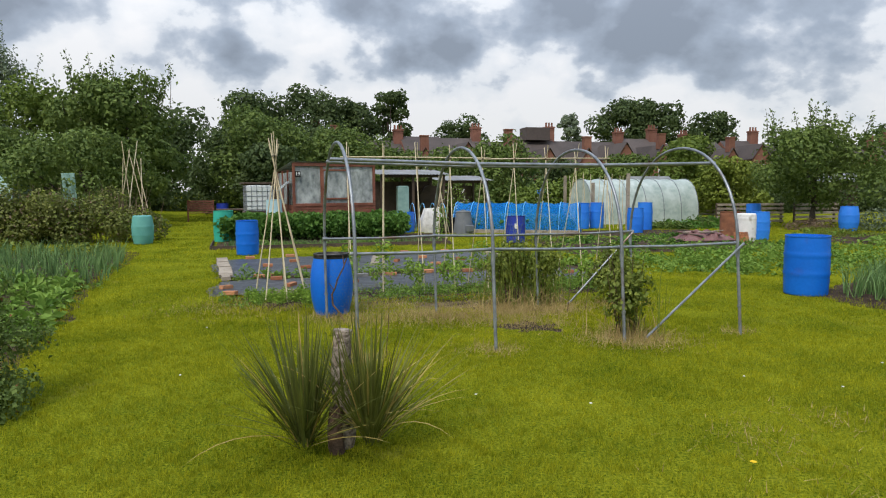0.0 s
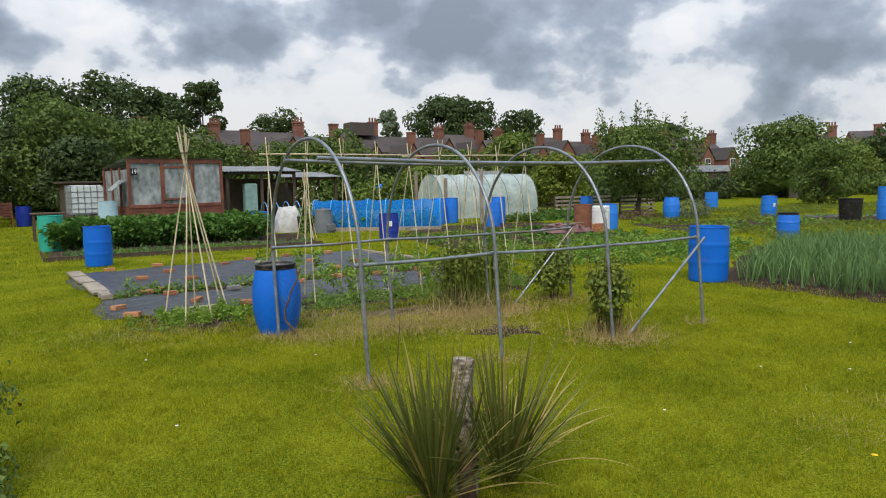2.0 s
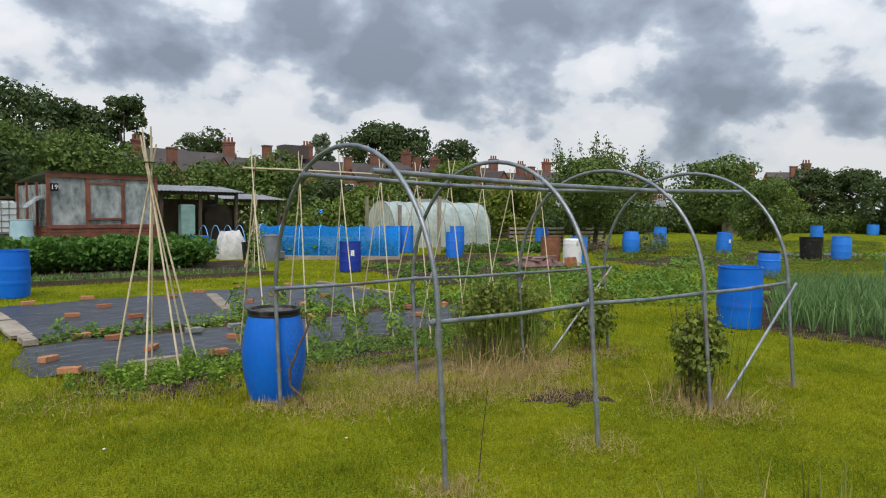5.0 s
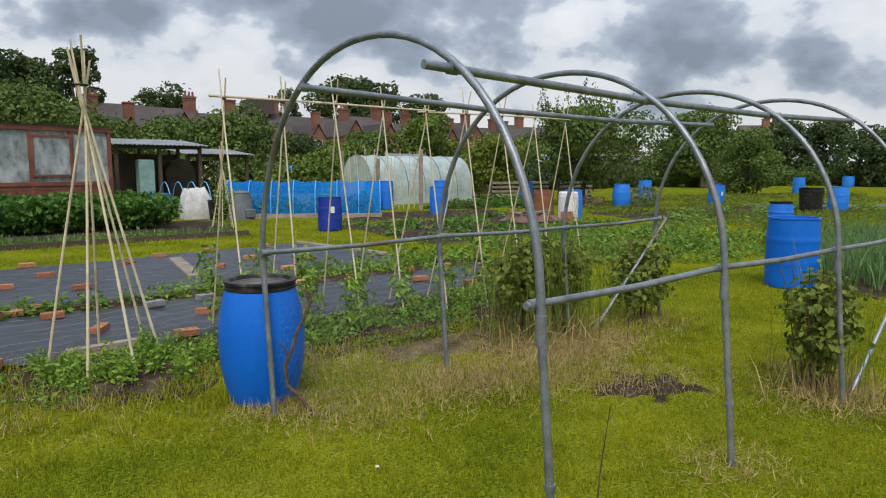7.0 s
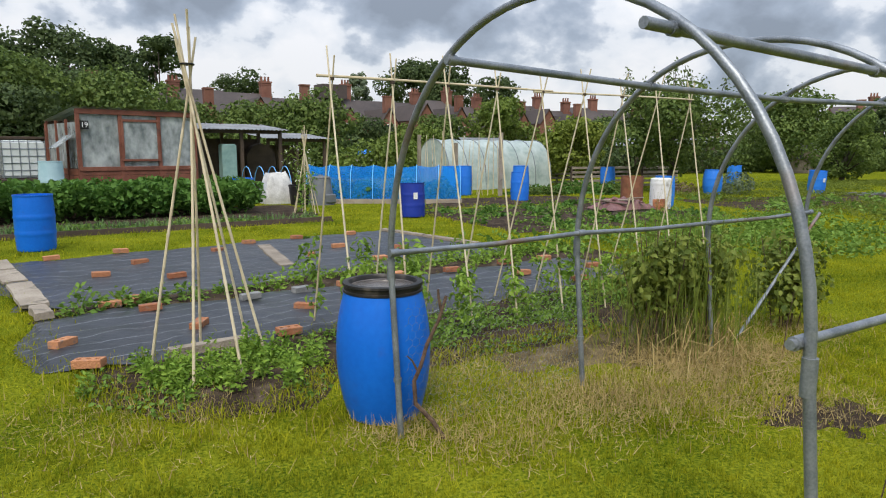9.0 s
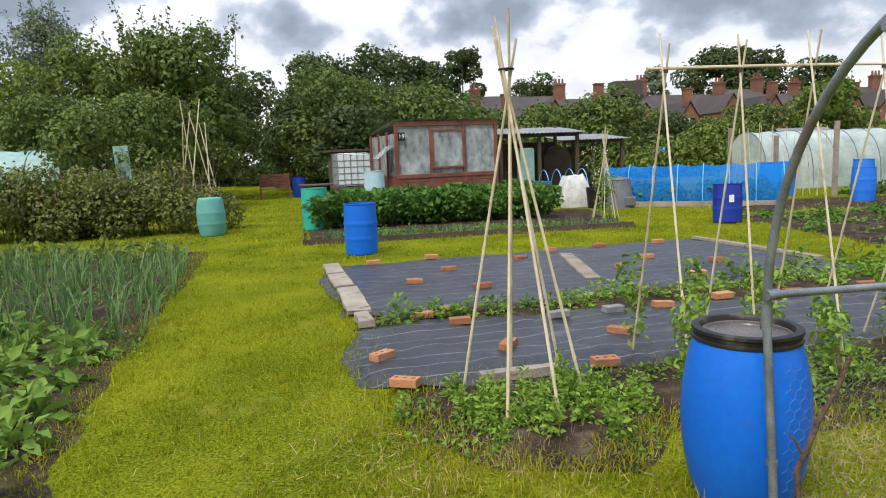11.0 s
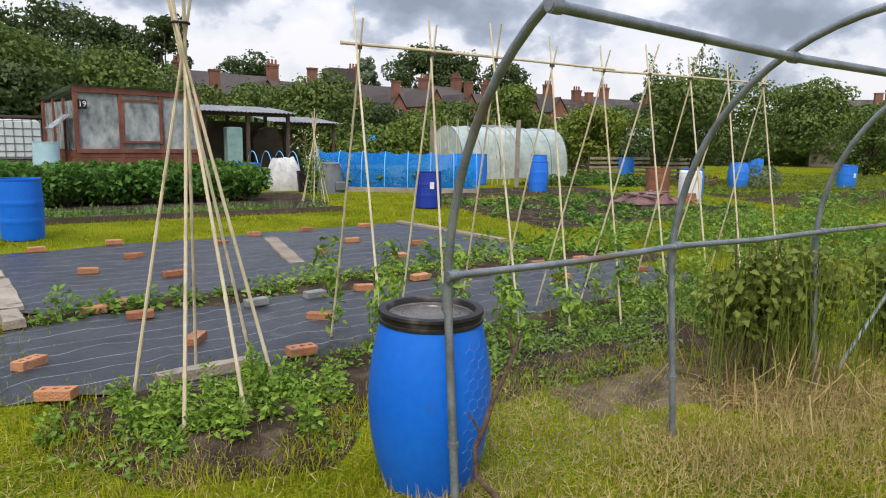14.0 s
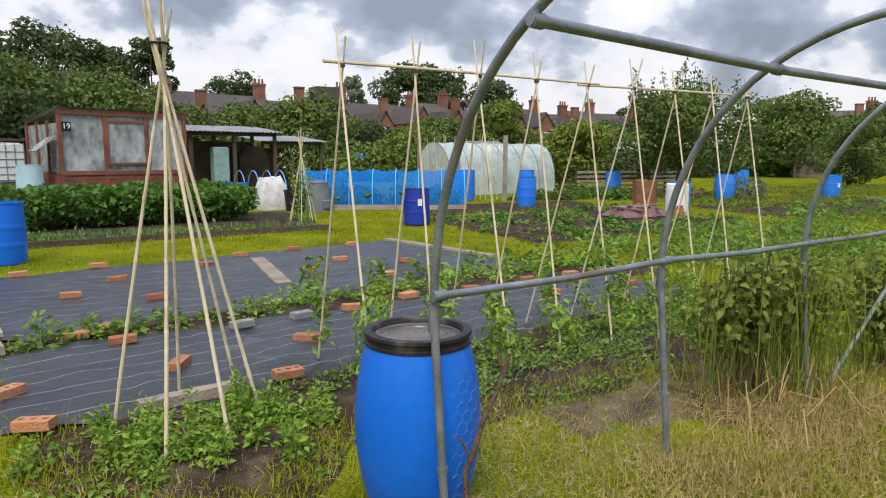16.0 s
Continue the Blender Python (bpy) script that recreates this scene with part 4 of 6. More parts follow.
# ---- grass blades ----
def grass():
    rng = np.random.default_rng(2)
    beds = [LEFT_BED, FRONT_BED, GAP_BED, SHEET_FRONT, SHEET_BACK, POTATO_BED, ONION_BED, PATCH_POST, PLOT_MID, PATCH_BED, PATCH_LEG]
    sets = []
    for n, near_, far_, h, w in ((380000, 0.0, 7.5, 0.040, 0.0056), (270000, 4.0, 12.0, 0.042, 0.0085), (140000, 8.0, 22.0, 0.052, 0.015), (80000, 15.0, 42.0, 0.085, 0.036)):
        r = near_ + (far_ - near_) * rng.random(n) ** 0.8
        an = rng.uniform(radians(15), radians(155), n)
        xy = np.stack([-0.8 + r * np.cos(an) * 1.25, 3.6 + r * np.sin(an) * 1.05 - 0.9], 1)
        tuft_n = n // 26
        own = rng.integers(0, tuft_n, n)
        gather = rng.random(n) < 0.62
        xy = np.where(gather[:, None], xy[own] + rng.normal(0, w * 3.6, (n, 2)), xy)
        ok = np.ones(n, bool)
        for b in beds:
            jit = 0.03 if b in (SHEET_FRONT, SHEET_BACK) else 0.20 if b in (PATCH_POST, PATCH_LEG) else 0.3 if b is PATCH_BED else 0.36 if b is FRONT_BED else 0.13
            q = xy + rng.normal(0, jit, xy.shape)
            ok &= ~in_poly(q[:, 0], q[:, 1], b)
        sets.append(blades("grass", xy[ok], h, w, BLADE, rng, lean=0.8, z0=-0.003))
    t = thing("grass", 0, 8, "short mown lawn grass, yellowish green", "grass", kind="stuff")
    for me in sets:
        part("blade_field", me, BLADE, t, at=pose(0, -8, 0))
    tuft = []
    for (cx, cy, r, n) in ((-0.95, 7.5, 0.25, 700), (-1.75, 9.75, 0.35, 900), (0.75, 10.35, 0.55, 4200), (1.4, 10.4, 0.5, 2200), (-0.35, 9.85, 0.6, 3600), (0.35, 9.8, 0.7, 3000), (-1.3, 9.5, 0.5, 1300), (2.0, 8.5, 0.5, 3000), (0.4, 7.95, 0.3, 500), (0.9, 9.5, 0.6, 1300), (2.3, 10.9, 0.5, 1300), (-3.2, 10.4, 0.9, 1800), (-1.2, 10.6, 0.7, 1800), (3.3, 8.9, 0.2, 200), (2.1, 5.5, 0.35, 130), (2.8, 5.8, 0.3, 100), (2.3, 4.7, 0.8, 160)):
        tuft.append(np.stack([cx + rng.normal(0, r * 0.6, n), cy + rng.normal(0, r * 0.5, n)], 1))
    xy = np.concatenate(tuft)
    xy = xy[rng.random(len(xy)) < 0.8]
    d = thing("dry_grass", 0, 9, "dead straw-coloured grass round posts and bushes", "grass", kind="stuff")
    part("straw_field", blades("straw_field", xy, 0.085, 0.0055, STRAW, rng, lean=1.5, z0=0.02), STRAW, d, at=pose(0, -9, 0))
    edge = []
    for poly, dens, closed in ((FRONT_BED[:7], 640, False), (SHEET_FRONT[:3], 160, False), (LEFT_BED[:5], 260, False), ([SHEET_FRONT[0], SHEET_FRONT[-1], SHEET_BACK[-1]], 110, False), (ONION_BED[:3], 130, False), (POTATO_BED[:2], 120, False)):
        for p, q in zip(poly, poly[1:]):
            n = int(math.hypot(q[0] - p[0], q[1] - p[1]) * dens)
            s = rng.random((n, 1))
            edge.append(np.array(p) * (1 - s) + np.array(q) * s + rng.normal(0, 0.15, (n, 2)))
    for cx, cy, r, n in ((-1.0, 9.9, 0.5, 300), (0.1, 9.6, 0.45, 300), (0.7, 9.7, 0.5, 400), (1.6, 9.7, 0.5, 600), (2.4, 10.3, 0.6, 700), (-3.3, 9.9, 0.5, 600), (-2.4, 9.9, 0.5, 500)):
        cen = np.stack([cx + rng.normal(0, r, 14), cy + rng.normal(0, r * 0.6, 14)], 1)
        edge.append(cen[rng.integers(0, 14, n)] + rng.normal(0, 0.05, (n, 2)))
    xy = np.concatenate(edge)
    e = thing("rough_grass", 0, 9, "longer uncut grass along the bed edges", "grass", kind="stuff")
    part("long_blade_field", blades("long_blade_field", xy, 0.078, 0.0065, BLADE, rng, lean=0.95, segs=2, bend=0.9), BLADE, e, at=pose(0, -9, 0))


grass()


# ---- vegetables ----
def onion_row(name, poly, n, h, seed, label, group, per=5):
    rng = np.random.default_rng(seed)
    base = scatter(poly, n, rng)
    xy = np.repeat(base, per, 0) + rng.normal(0, 0.012, (len(base) * per, 2))
    c = base.mean(0)
    t = thing(name, c[0], c[1], label, "vegetables", group, kind="stuff")
    part("onion_tops", blades("onion_tops", xy - c, h, 0.016, L_ONION, rng, lean=0.28, segs=2, bend=0.9), L_ONION, t)


def veg_plants(name, places, r, h, n, leaf, material, label, category, group, seed, wide=0.55):
    """One low leafy plant per place: stalks and leaves."""
    rng = np.random.default_rng(seed)
    for x, y in places:
        s = rng.uniform(0.75, 1.2)
        t = thing(name, x, y, label, category, group, rz=rng.uniform(0, 360))
        u = unit(rng.normal(size=(n, 3)) * np.array([1, 1, 0.7]) + np.array([0, 0, 0.45]))
        rad = rng.uniform(0.35, 1.0, (n, 1))
        c = u * rad * np.array([r, r, h]) * s
        c[:, 2] = np.maximum(c[:, 2], 0.015)
        part("leaves", leaves("leaves", c, u * np.array([1, 1, 0.35]) + rng.normal(size=u.shape) * 0.3, leaf * s, leaf * wide * s, material, rng, fold=0.2), material, t)
        g = Geo()
        for k in range(5):
            q = c[int(rng.integers(n))]
            g.tube([(0, 0, -0.02), (q[0] * 0.35, q[1] * 0.35, q[2] * 0.6), tuple(q)], 0.006 * s, 5, 0.003)
        tagged(part("stalk", g, L_VEG, t), kind="stuff")


rngv = np.random.default_rng(77)
onion_row("onions", [(-6.5, 12.6), (-8.5, 17.3), (-14.5, 17.0), (-12, 11.5), (-8, 11.9)], 560, 0.50, 5, "upright blue-green onions in a soil bed", "onion rows")
onion_row("onions", [(5.9, 11.6), (6.95, 9.1), (8.2, 6.6), (15.5, 9.7), (14.2, 14.1), (10.3, 15.6)], 3000, 0.52, 6, "dense upright blue-green onions", "onion rows")
onion_row("onions", [(-7.2, 20.2), (-0.9, 22.1), (-1.0, 22.7), (-7.5, 21.4)], 260, 0.20, 7, "short onions and weeds before the potatoes", "onion rows", per=4)
near_left = [(-5.95 - 0.55 * i - 0.3 * j, 10.2 + 0.62 * j + 0.08 * i + rngv.uniform(-0.1, 0.1)) for j in range(-3, 5) for i in range(5 if j > 0 else 6)]
veg_plants("leafy_vegetable", near_left, 0.30, 0.34, 84, 0.15, L_VEG, "bushy pale green leafy vegetable in soil", "vegetable", "leafy vegetables in the bed", 31)
far_left = [(-9.6 - 0.45 * i, 18.75 - 0.06 * i + rngv.uniform(-0.25, 0.25)) for i in range(16)] + [(-9.2 - 0.5 * i, 17.9 - 0.04 * i) for i in range(14)]
veg_plants("bean_plant", far_left, 0.32, 0.42, 70, 0.15, L_YEL, "yellow-green bean plant at the end of the bed", "vegetable", "bean plants in the bed", 33)
gap = [(-4.2, 13.42, 0.9), (-3.85, 13.6, 0.55), (-3.55, 13.72, 0.6), (-3.2, 13.85, 0.75), (-2.85, 14.05, 0.6)]
for i, (x, y, s) in enumerate(gap):
    veg_plants("potato_plant", [(x, y)], 0.22 * s + 0.04, 0.30 * s + 0.05, 140, 0.07, L_VEG, "small bright green potato plant between membranes", "vegetable", "plants between membranes", 40 + i)
gaps = [(-2.5 + 0.21 * i + rngv.uniform(-0.05, 0.05), 14.2 + 0.078 * i + rngv.uniform(-0.18, 0.18)) for i in range(25)]
veg_plants("squash_plant", gaps, 0.22, 0.24, 110, 0.065, L_PEA, "low sprawling green crop between membranes", "vegetable", "plants between membranes", 50)
for k, (cx, cy) in enumerate(((-0.2, 15.6), (0.6, 15.9), (1.3, 16.0), (1.9, 16.1), (2.6, 16.0))):
    veg_plants("bean_plant", [(cx, cy)], 0.38, 0.45, 110, 0.12, L_VEG, "leafy green bean plant beside the membrane", "vegetable", "plants between membranes", 60 + k)
# peas climbing the nearest canes
rngp = np.random.default_rng(8)
ca, cb = np.array([-1.848, 11.787]), np.array([2.535, 12.97])
cu = (cb - ca) / np.linalg.norm(cb - ca)
cv = np.array([-cu[1], cu[0]])
for i in range(9):
    p = ca + (cb - ca) * i / 8
    for s, w in ((-1, 0.38), (1, 0.56)):
        f = p + cv * s * w
        hh = (0.80 if i in (0, 1, 4) else 0.50) * rngp.uniform(0.8, 1.15)
        bushy("pea_plant", [(f[0] + 0.05 * rngp.normal(), f[1] + 0.05 * rngp.normal(), hh * k, 0.11, 0.11, 0.12) for k in (0.3, 0.55, 0.75, 0.95)], 150 if i < 5 else 100, 0.072, L_PEA, "young pea plant climbing a cane", "climbing plant", 90 + 2 * i + (s > 0), wide=0.5, group="peas on canes", shell=0.2)
# seedlings round the wigwam and along the front bed
rngs = np.random.default_rng(9)
seed_pts = scatter([(-3.6, 11.3), (-3.45, 10.85), (-2.9, 10.42), (-2.45, 10.4), (-2.1, 10.95), (-1.95, 11.6), (-2.6, 11.75)], 22, rngs)
feet = [(-3.31, 11.25), (-2.97, 10.78), (-2.64, 10.80), (-2.40, 11.2), (-2.75, 11.3), (-3.1, 11.0)]
seed_pts = np.concatenate([seed_pts, np.repeat(np.array(feet), 6, 0) + rngs.normal(0, 0.13, (36, 2))])
veg_plants("pea_seedling", [tuple(p) for p in seed_pts], 0.085, 0.23, 110, 0.046, L_PEA, "young bright green pea seedling at the cane foot", "vegetable", "seedlings round the wigwam", 71, wide=0.5)
weeds = scatter([(-1.3, 11.2), (2.2, 12.3), (2.7, 13.4), (2.2, 13.6), (0.2, 12.6), (-1.5, 12.0)], 150, rngs)
weeds = weeds[np.hypot(weeds[:, 0] + 0.2, weeds[:, 1] - 11.3) > 0.45]
veg_plants("weed", [tuple(p) for p in weeds], 0.17, 0.15, 60, 0.045, L_VEG, "low green weeds on soil", "weed", "weeds along the canes", 72)
mid = scatter(PLOT_MID, 70, rngs)
veg_plants("cabbage", [tuple(p) for p in mid], 0.20, 0.18, 26, 0.16, L_POT, "small dark cabbage on dug soil", "vegetable", "plants on the dug plot", 73)
far_right = scatter([(3.8, 14.8), (8.5, 14.5), (10.2, 18.2), (9.3, 20.2), (3.2, 17.6)], 70, rngs)
veg_plants("strawberry", [tuple(p) for p in far_right], 0.28, 0.25, 40, 0.12, L_VEG, "low leafy strawberry plant", "vegetable", "strawberry patch", 74)
far2 = scatter([(7.2, 29.6), (12, 29.2), (13, 33), (8, 31.5)], 44, rngs)
veg_plants("crop_row", [tuple(p) for p in far2], 0.45, 0.40, 40, 0.2, L_POT, "green crop before the polytunnel", "vegetable", "crops before the polytunnel", 75)
far3 = scatter([(12, 19.8), (24, 20.5), (26, 27), (12, 26.5)], 70, rngs)
veg_plants("crop_row", [tuple(p) for p in far3], 0.40, 0.22, 26, 0.18, L_VEG, "low thin crop on a far plot", "vegetable", "crops on the far plots", 76)

# a thin green cover of tiny weeds over the soil strip
rngw = np.random.default_rng(88)
wp = scatter([(-3.8, 11.4), (-3.6, 10.6), (-2.9, 10.15), (-2.3, 10.2), (-1.9, 10.75), (-0.4, 11.0), (0.8, 11.5), (2.4, 12.2), (3.0, 13.4), (2.3, 13.8), (0.0, 12.7), (-2.0, 12.0)], 4300, rngw)
keep = np.array([noise.noise((x * 1.7, y * 1.7, 3)) for x, y in wp]) > -0.12
wp = wp[keep]
wc = thing("weed_cover", -1.0, 11.5, "tiny green weeds creeping over the soil strip", "weed", kind="stuff")
wpts = np.concatenate([wp - np.array([-1.0, 11.5]), rngw.uniform(0.015, 0.07, (len(wp), 1))], 1)
part("weed_leaf_cover", leaves("weed_leaf_cover", wpts, rngw.normal(size=wpts.shape) * np.array([1, 1, 0.4]), 0.05, 0.026, L_VEG, rngw), L_VEG, wc)

# potato rows: bushy plants side by side
def potato_plant_mesh(seed):
    rng = np.random.default_rng(seed)
    cl = [(rng.uniform(-0.16, 0.16), rng.uniform(-0.16, 0.16), rng.uniform(0.25, 0.72), 0.24, 0.24, 0.20) for _ in range(7)]
    p, u = clump_points(230, rng, cl, 0.5)
    p[:, 2] = np.maximum(p[:, 2], 0.03)
    return leaves("potato_plant", p, u * np.array([1, 1, 0.4]) + rng.normal(size=u.shape) * 0.5, 0.16, 0.10, L_POT, rng)


POTATO = [potato_plant_mesh(300 + k) for k in range(4)]
for j in range(5):
    rr = np.random.default_rng(320 + j)
    t = thing("potato_row", -8.0 - 0.15 * j, 22.75 + 0.75 * j, "tall bushy green potato row on a soil ridge", "vegetable", "potato rows", rz=math.degrees(math.atan2(1.85, 6.0)))
    for i in range(19):
        part("potato_plant", POTATO[(i + j) % 4], L_POT, t, at=pose(0.33 * i + rr.uniform(-0.06, 0.06), rr.uniform(-0.1, 0.1), 0, 0, 0, rr.uniform(0, 360)) @ Matrix.Scale(rr.uniform(0.88, 1.12), 4))

# bramble hedge
hed = []
rr = np.random.default_rng(17)
for i in range(95):
    s = rr.random()
    x, y = -18.7 + 7.7 * s + rr.uniform(-0.2, 0.2), 20.0 + 2.6 * s + rr.uniform(0.0, 1.5)
    z = rr.uniform(0.25, 1.42) * (1.05 if s < 0.85 else 0.85)
    hed.append((x, y, z, 0.5, 0.45, 0.42))
bushy("bramble_hedge", hed, 26000, 0.105, L_BRAM, "thick bramble hedge with brown dead flower heads", "hedge", 18, wide=0.75, extra=((L_YEL, 3400, 0.13), (L_BROWN, 2600, 0.10)))


def raspberry(x, y, r, h, n, seed, label, stems=12, tall=0, leaf=0.064):
    rng = np.random.default_rng(seed)
    t = thing("raspberry_bush", x, y, label, "bush", "raspberry bushes in the frame")
    for i in range(stems):
        a, q = rng.uniform(0, 6.28), r * rng.uniform(0.1, 0.75)
        hh = h * rng.uniform(0.6, 1.05)
        p = [(q * 0.5 * math.cos(a), q * 0.5 * math.sin(a), -0.03), (q * 0.8 * math.cos(a), q * 0.8 * math.sin(a), hh * 0.5), (q * 1.2 * math.cos(a), q * 1.2 * math.sin(a), hh)]
        part("cane_stem", Geo().tube(p, 0.006, 5, 0.003), TWIG, t)
    cl = [(r * 0.55 * math.cos(k * 2.4) * rng.uniform(0.2, 1), r * 0.55 * math.sin(k * 2.4) * rng.uniform(0.2, 1), h * rng.uniform(0.28, 0.82), r * 0.5, r * 0.5, h * 0.2) for k in range(14)]
    c, u = clump_points(int(n * 1.5), rng, cl, 0.3)
    c[:, 2] = np.maximum(c[:, 2], 0.03)
    part("leaves", leaves("leaves", c, u, leaf, leaf * 0.72, L_RASP, rng, face=u + np.array([0, 0, 0.4])), L_RASP, t)
    if tall:
        xy = rng.normal(0, r * 0.55, (tall, 2))
        tagged(part("tall_grass", blades("tall_grass", xy, h * 1.1, 0.006, L_YEL, rng, lean=0.16, segs=2, bend=0.5), L_YEL, t), kind="stuff")
        tagged(part("dead_stalk", blades("dead_stalk", rng.normal(0, r * 0.55, (150, 2)), h * 0.36, 0.007, STRAW, rng, lean=0.8, segs=2), STRAW, t), kind="stuff")


raspberry(0.72, 10.78, 0.46, 1.05, 760, 1, "raspberry bush overgrown by tall seeding grass", stems=18, tall=170, leaf=0.07)
raspberry(1.25, 10.85, 0.36, 1.0, 400, 2, "thin raspberry canes among tall grass", stems=10, tall=150, leaf=0.066)
raspberry(2.28, 11.05, 0.44, 0.92, 800, 3, "leafy green raspberry bush by a brace", stems=12, leaf=0.068)
raspberry(1.97, 8.66, 0.33, 0.92, 700, 4, "leafy green raspberry bush round a hoop leg", stems=12, tall=30, leaf=0.066)
rngq = np.random.default_rng(207)
for k in range(70):
    a, q = rngq.uniform(-2.9, 0.2), abs(rngq.normal(0, 0.28)) + 0.1
    x, y = 0.95 + q * 1.5 * math.cos(a), 10.55 + q * math.sin(a)
    L, b = rngq.uniform(0.15, 0.5), rngq.uniform(0, 6.28)
    rise = rngq.uniform(0.02, 0.28) if k % 3 == 0 else rngq.uniform(0.0, 0.05)
    w = thing("straw_stalk", x, y, "bent dead straw stalk at the bush foot", "straw", "dead stalks at the bush foot")
    part("stem", Geo().tube([(0, 0, 0.01), (L * 0.4 * math.cos(b), L * 0.4 * math.sin(b), 0.012 + rise), (L * math.cos(b + 0.25), L * math.sin(b + 0.25), 0.012 + rise * rngq.uniform(0.1, 0.9))], 0.0042, 5, 0.003), STRAW, w)
g = Geo()
g.tube([(-1.52, 9.58, -0.03), (-1.60, 9.62, 0.10), (-1.69, 9.66, 0.20), (-1.70, 9.65, 0.34), (-1.66, 9.66, 0.42), (-1.62, 9.66, 0.55), (-1.55, 9.67, 0.68), (-1.50, 9.68, 0.82)], 0.015, 9, 0.009)
v = thing("vine_stem", -1.6, 9.6, "bare gnarled brown vine stem tied to the hoop leg", "vine")
part("stem", g, TWIG, v, smooth=True, at=pose(1.6, -9.6, 0))
part("shoot", Geo().tube([(-1.53, 9.67, 0.72), (-1.545, 9.68, 0.80), (-1.55, 9.68, 0.86)], 0.009, 7, 0.007), TWIG, v, smooth=True, at=pose(1.6, -9.6, 0))
part("shoot", Geo().tube([(-1.68, 9.66, 0.40), (-1.71, 9.65, 0.46), (-1.74, 9.655, 0.49)], 0.007, 6, 0.004), TWIG, v, smooth=True, at=pose(1.6, -9.6, 0))
for x, y, h in ((-0.72, 7.62, 0.62), (1.5, 10.25, 0.55), (1.75, 10.3, 0.4)):
    w = thing("dead_stem", x, y, "thin dry reddish plant stem", "plant", "dry stems")
    part("stem", Geo().tube([(0, 0, -0.02), (0.03, 0.01, h * 0.5), (0.05, -0.02, h)], 0.005, 5, 0.002), TWIG, w)
bushy("box_shrub", [(-3.62, 6.25, 0.52, 0.26, 0.26, 0.16), (-3.85, 6.0, 0.72, 0.30, 0.3, 0.22), (-3.75, 5.85, 0.30, 0.34, 0.3, 0.2), (-3.58, 6.0, 0.16, 0.3, 0.26, 0.14), (-4.1, 5.9, 0.5, 0.35, 0.3, 0.3), (-3.5, 5.7, 0.12, 0.3, 0.26, 0.16), (-3.9, 6.3, 0.9, 0.2, 0.2, 0.2)], 5200, 0.042, L_TREE, "small dark-leaved shrub at the lawn edge", "shrub", 555, shell=0.3, wide=0.7, extra=((TERRACOTTA, 25, 0.05),))


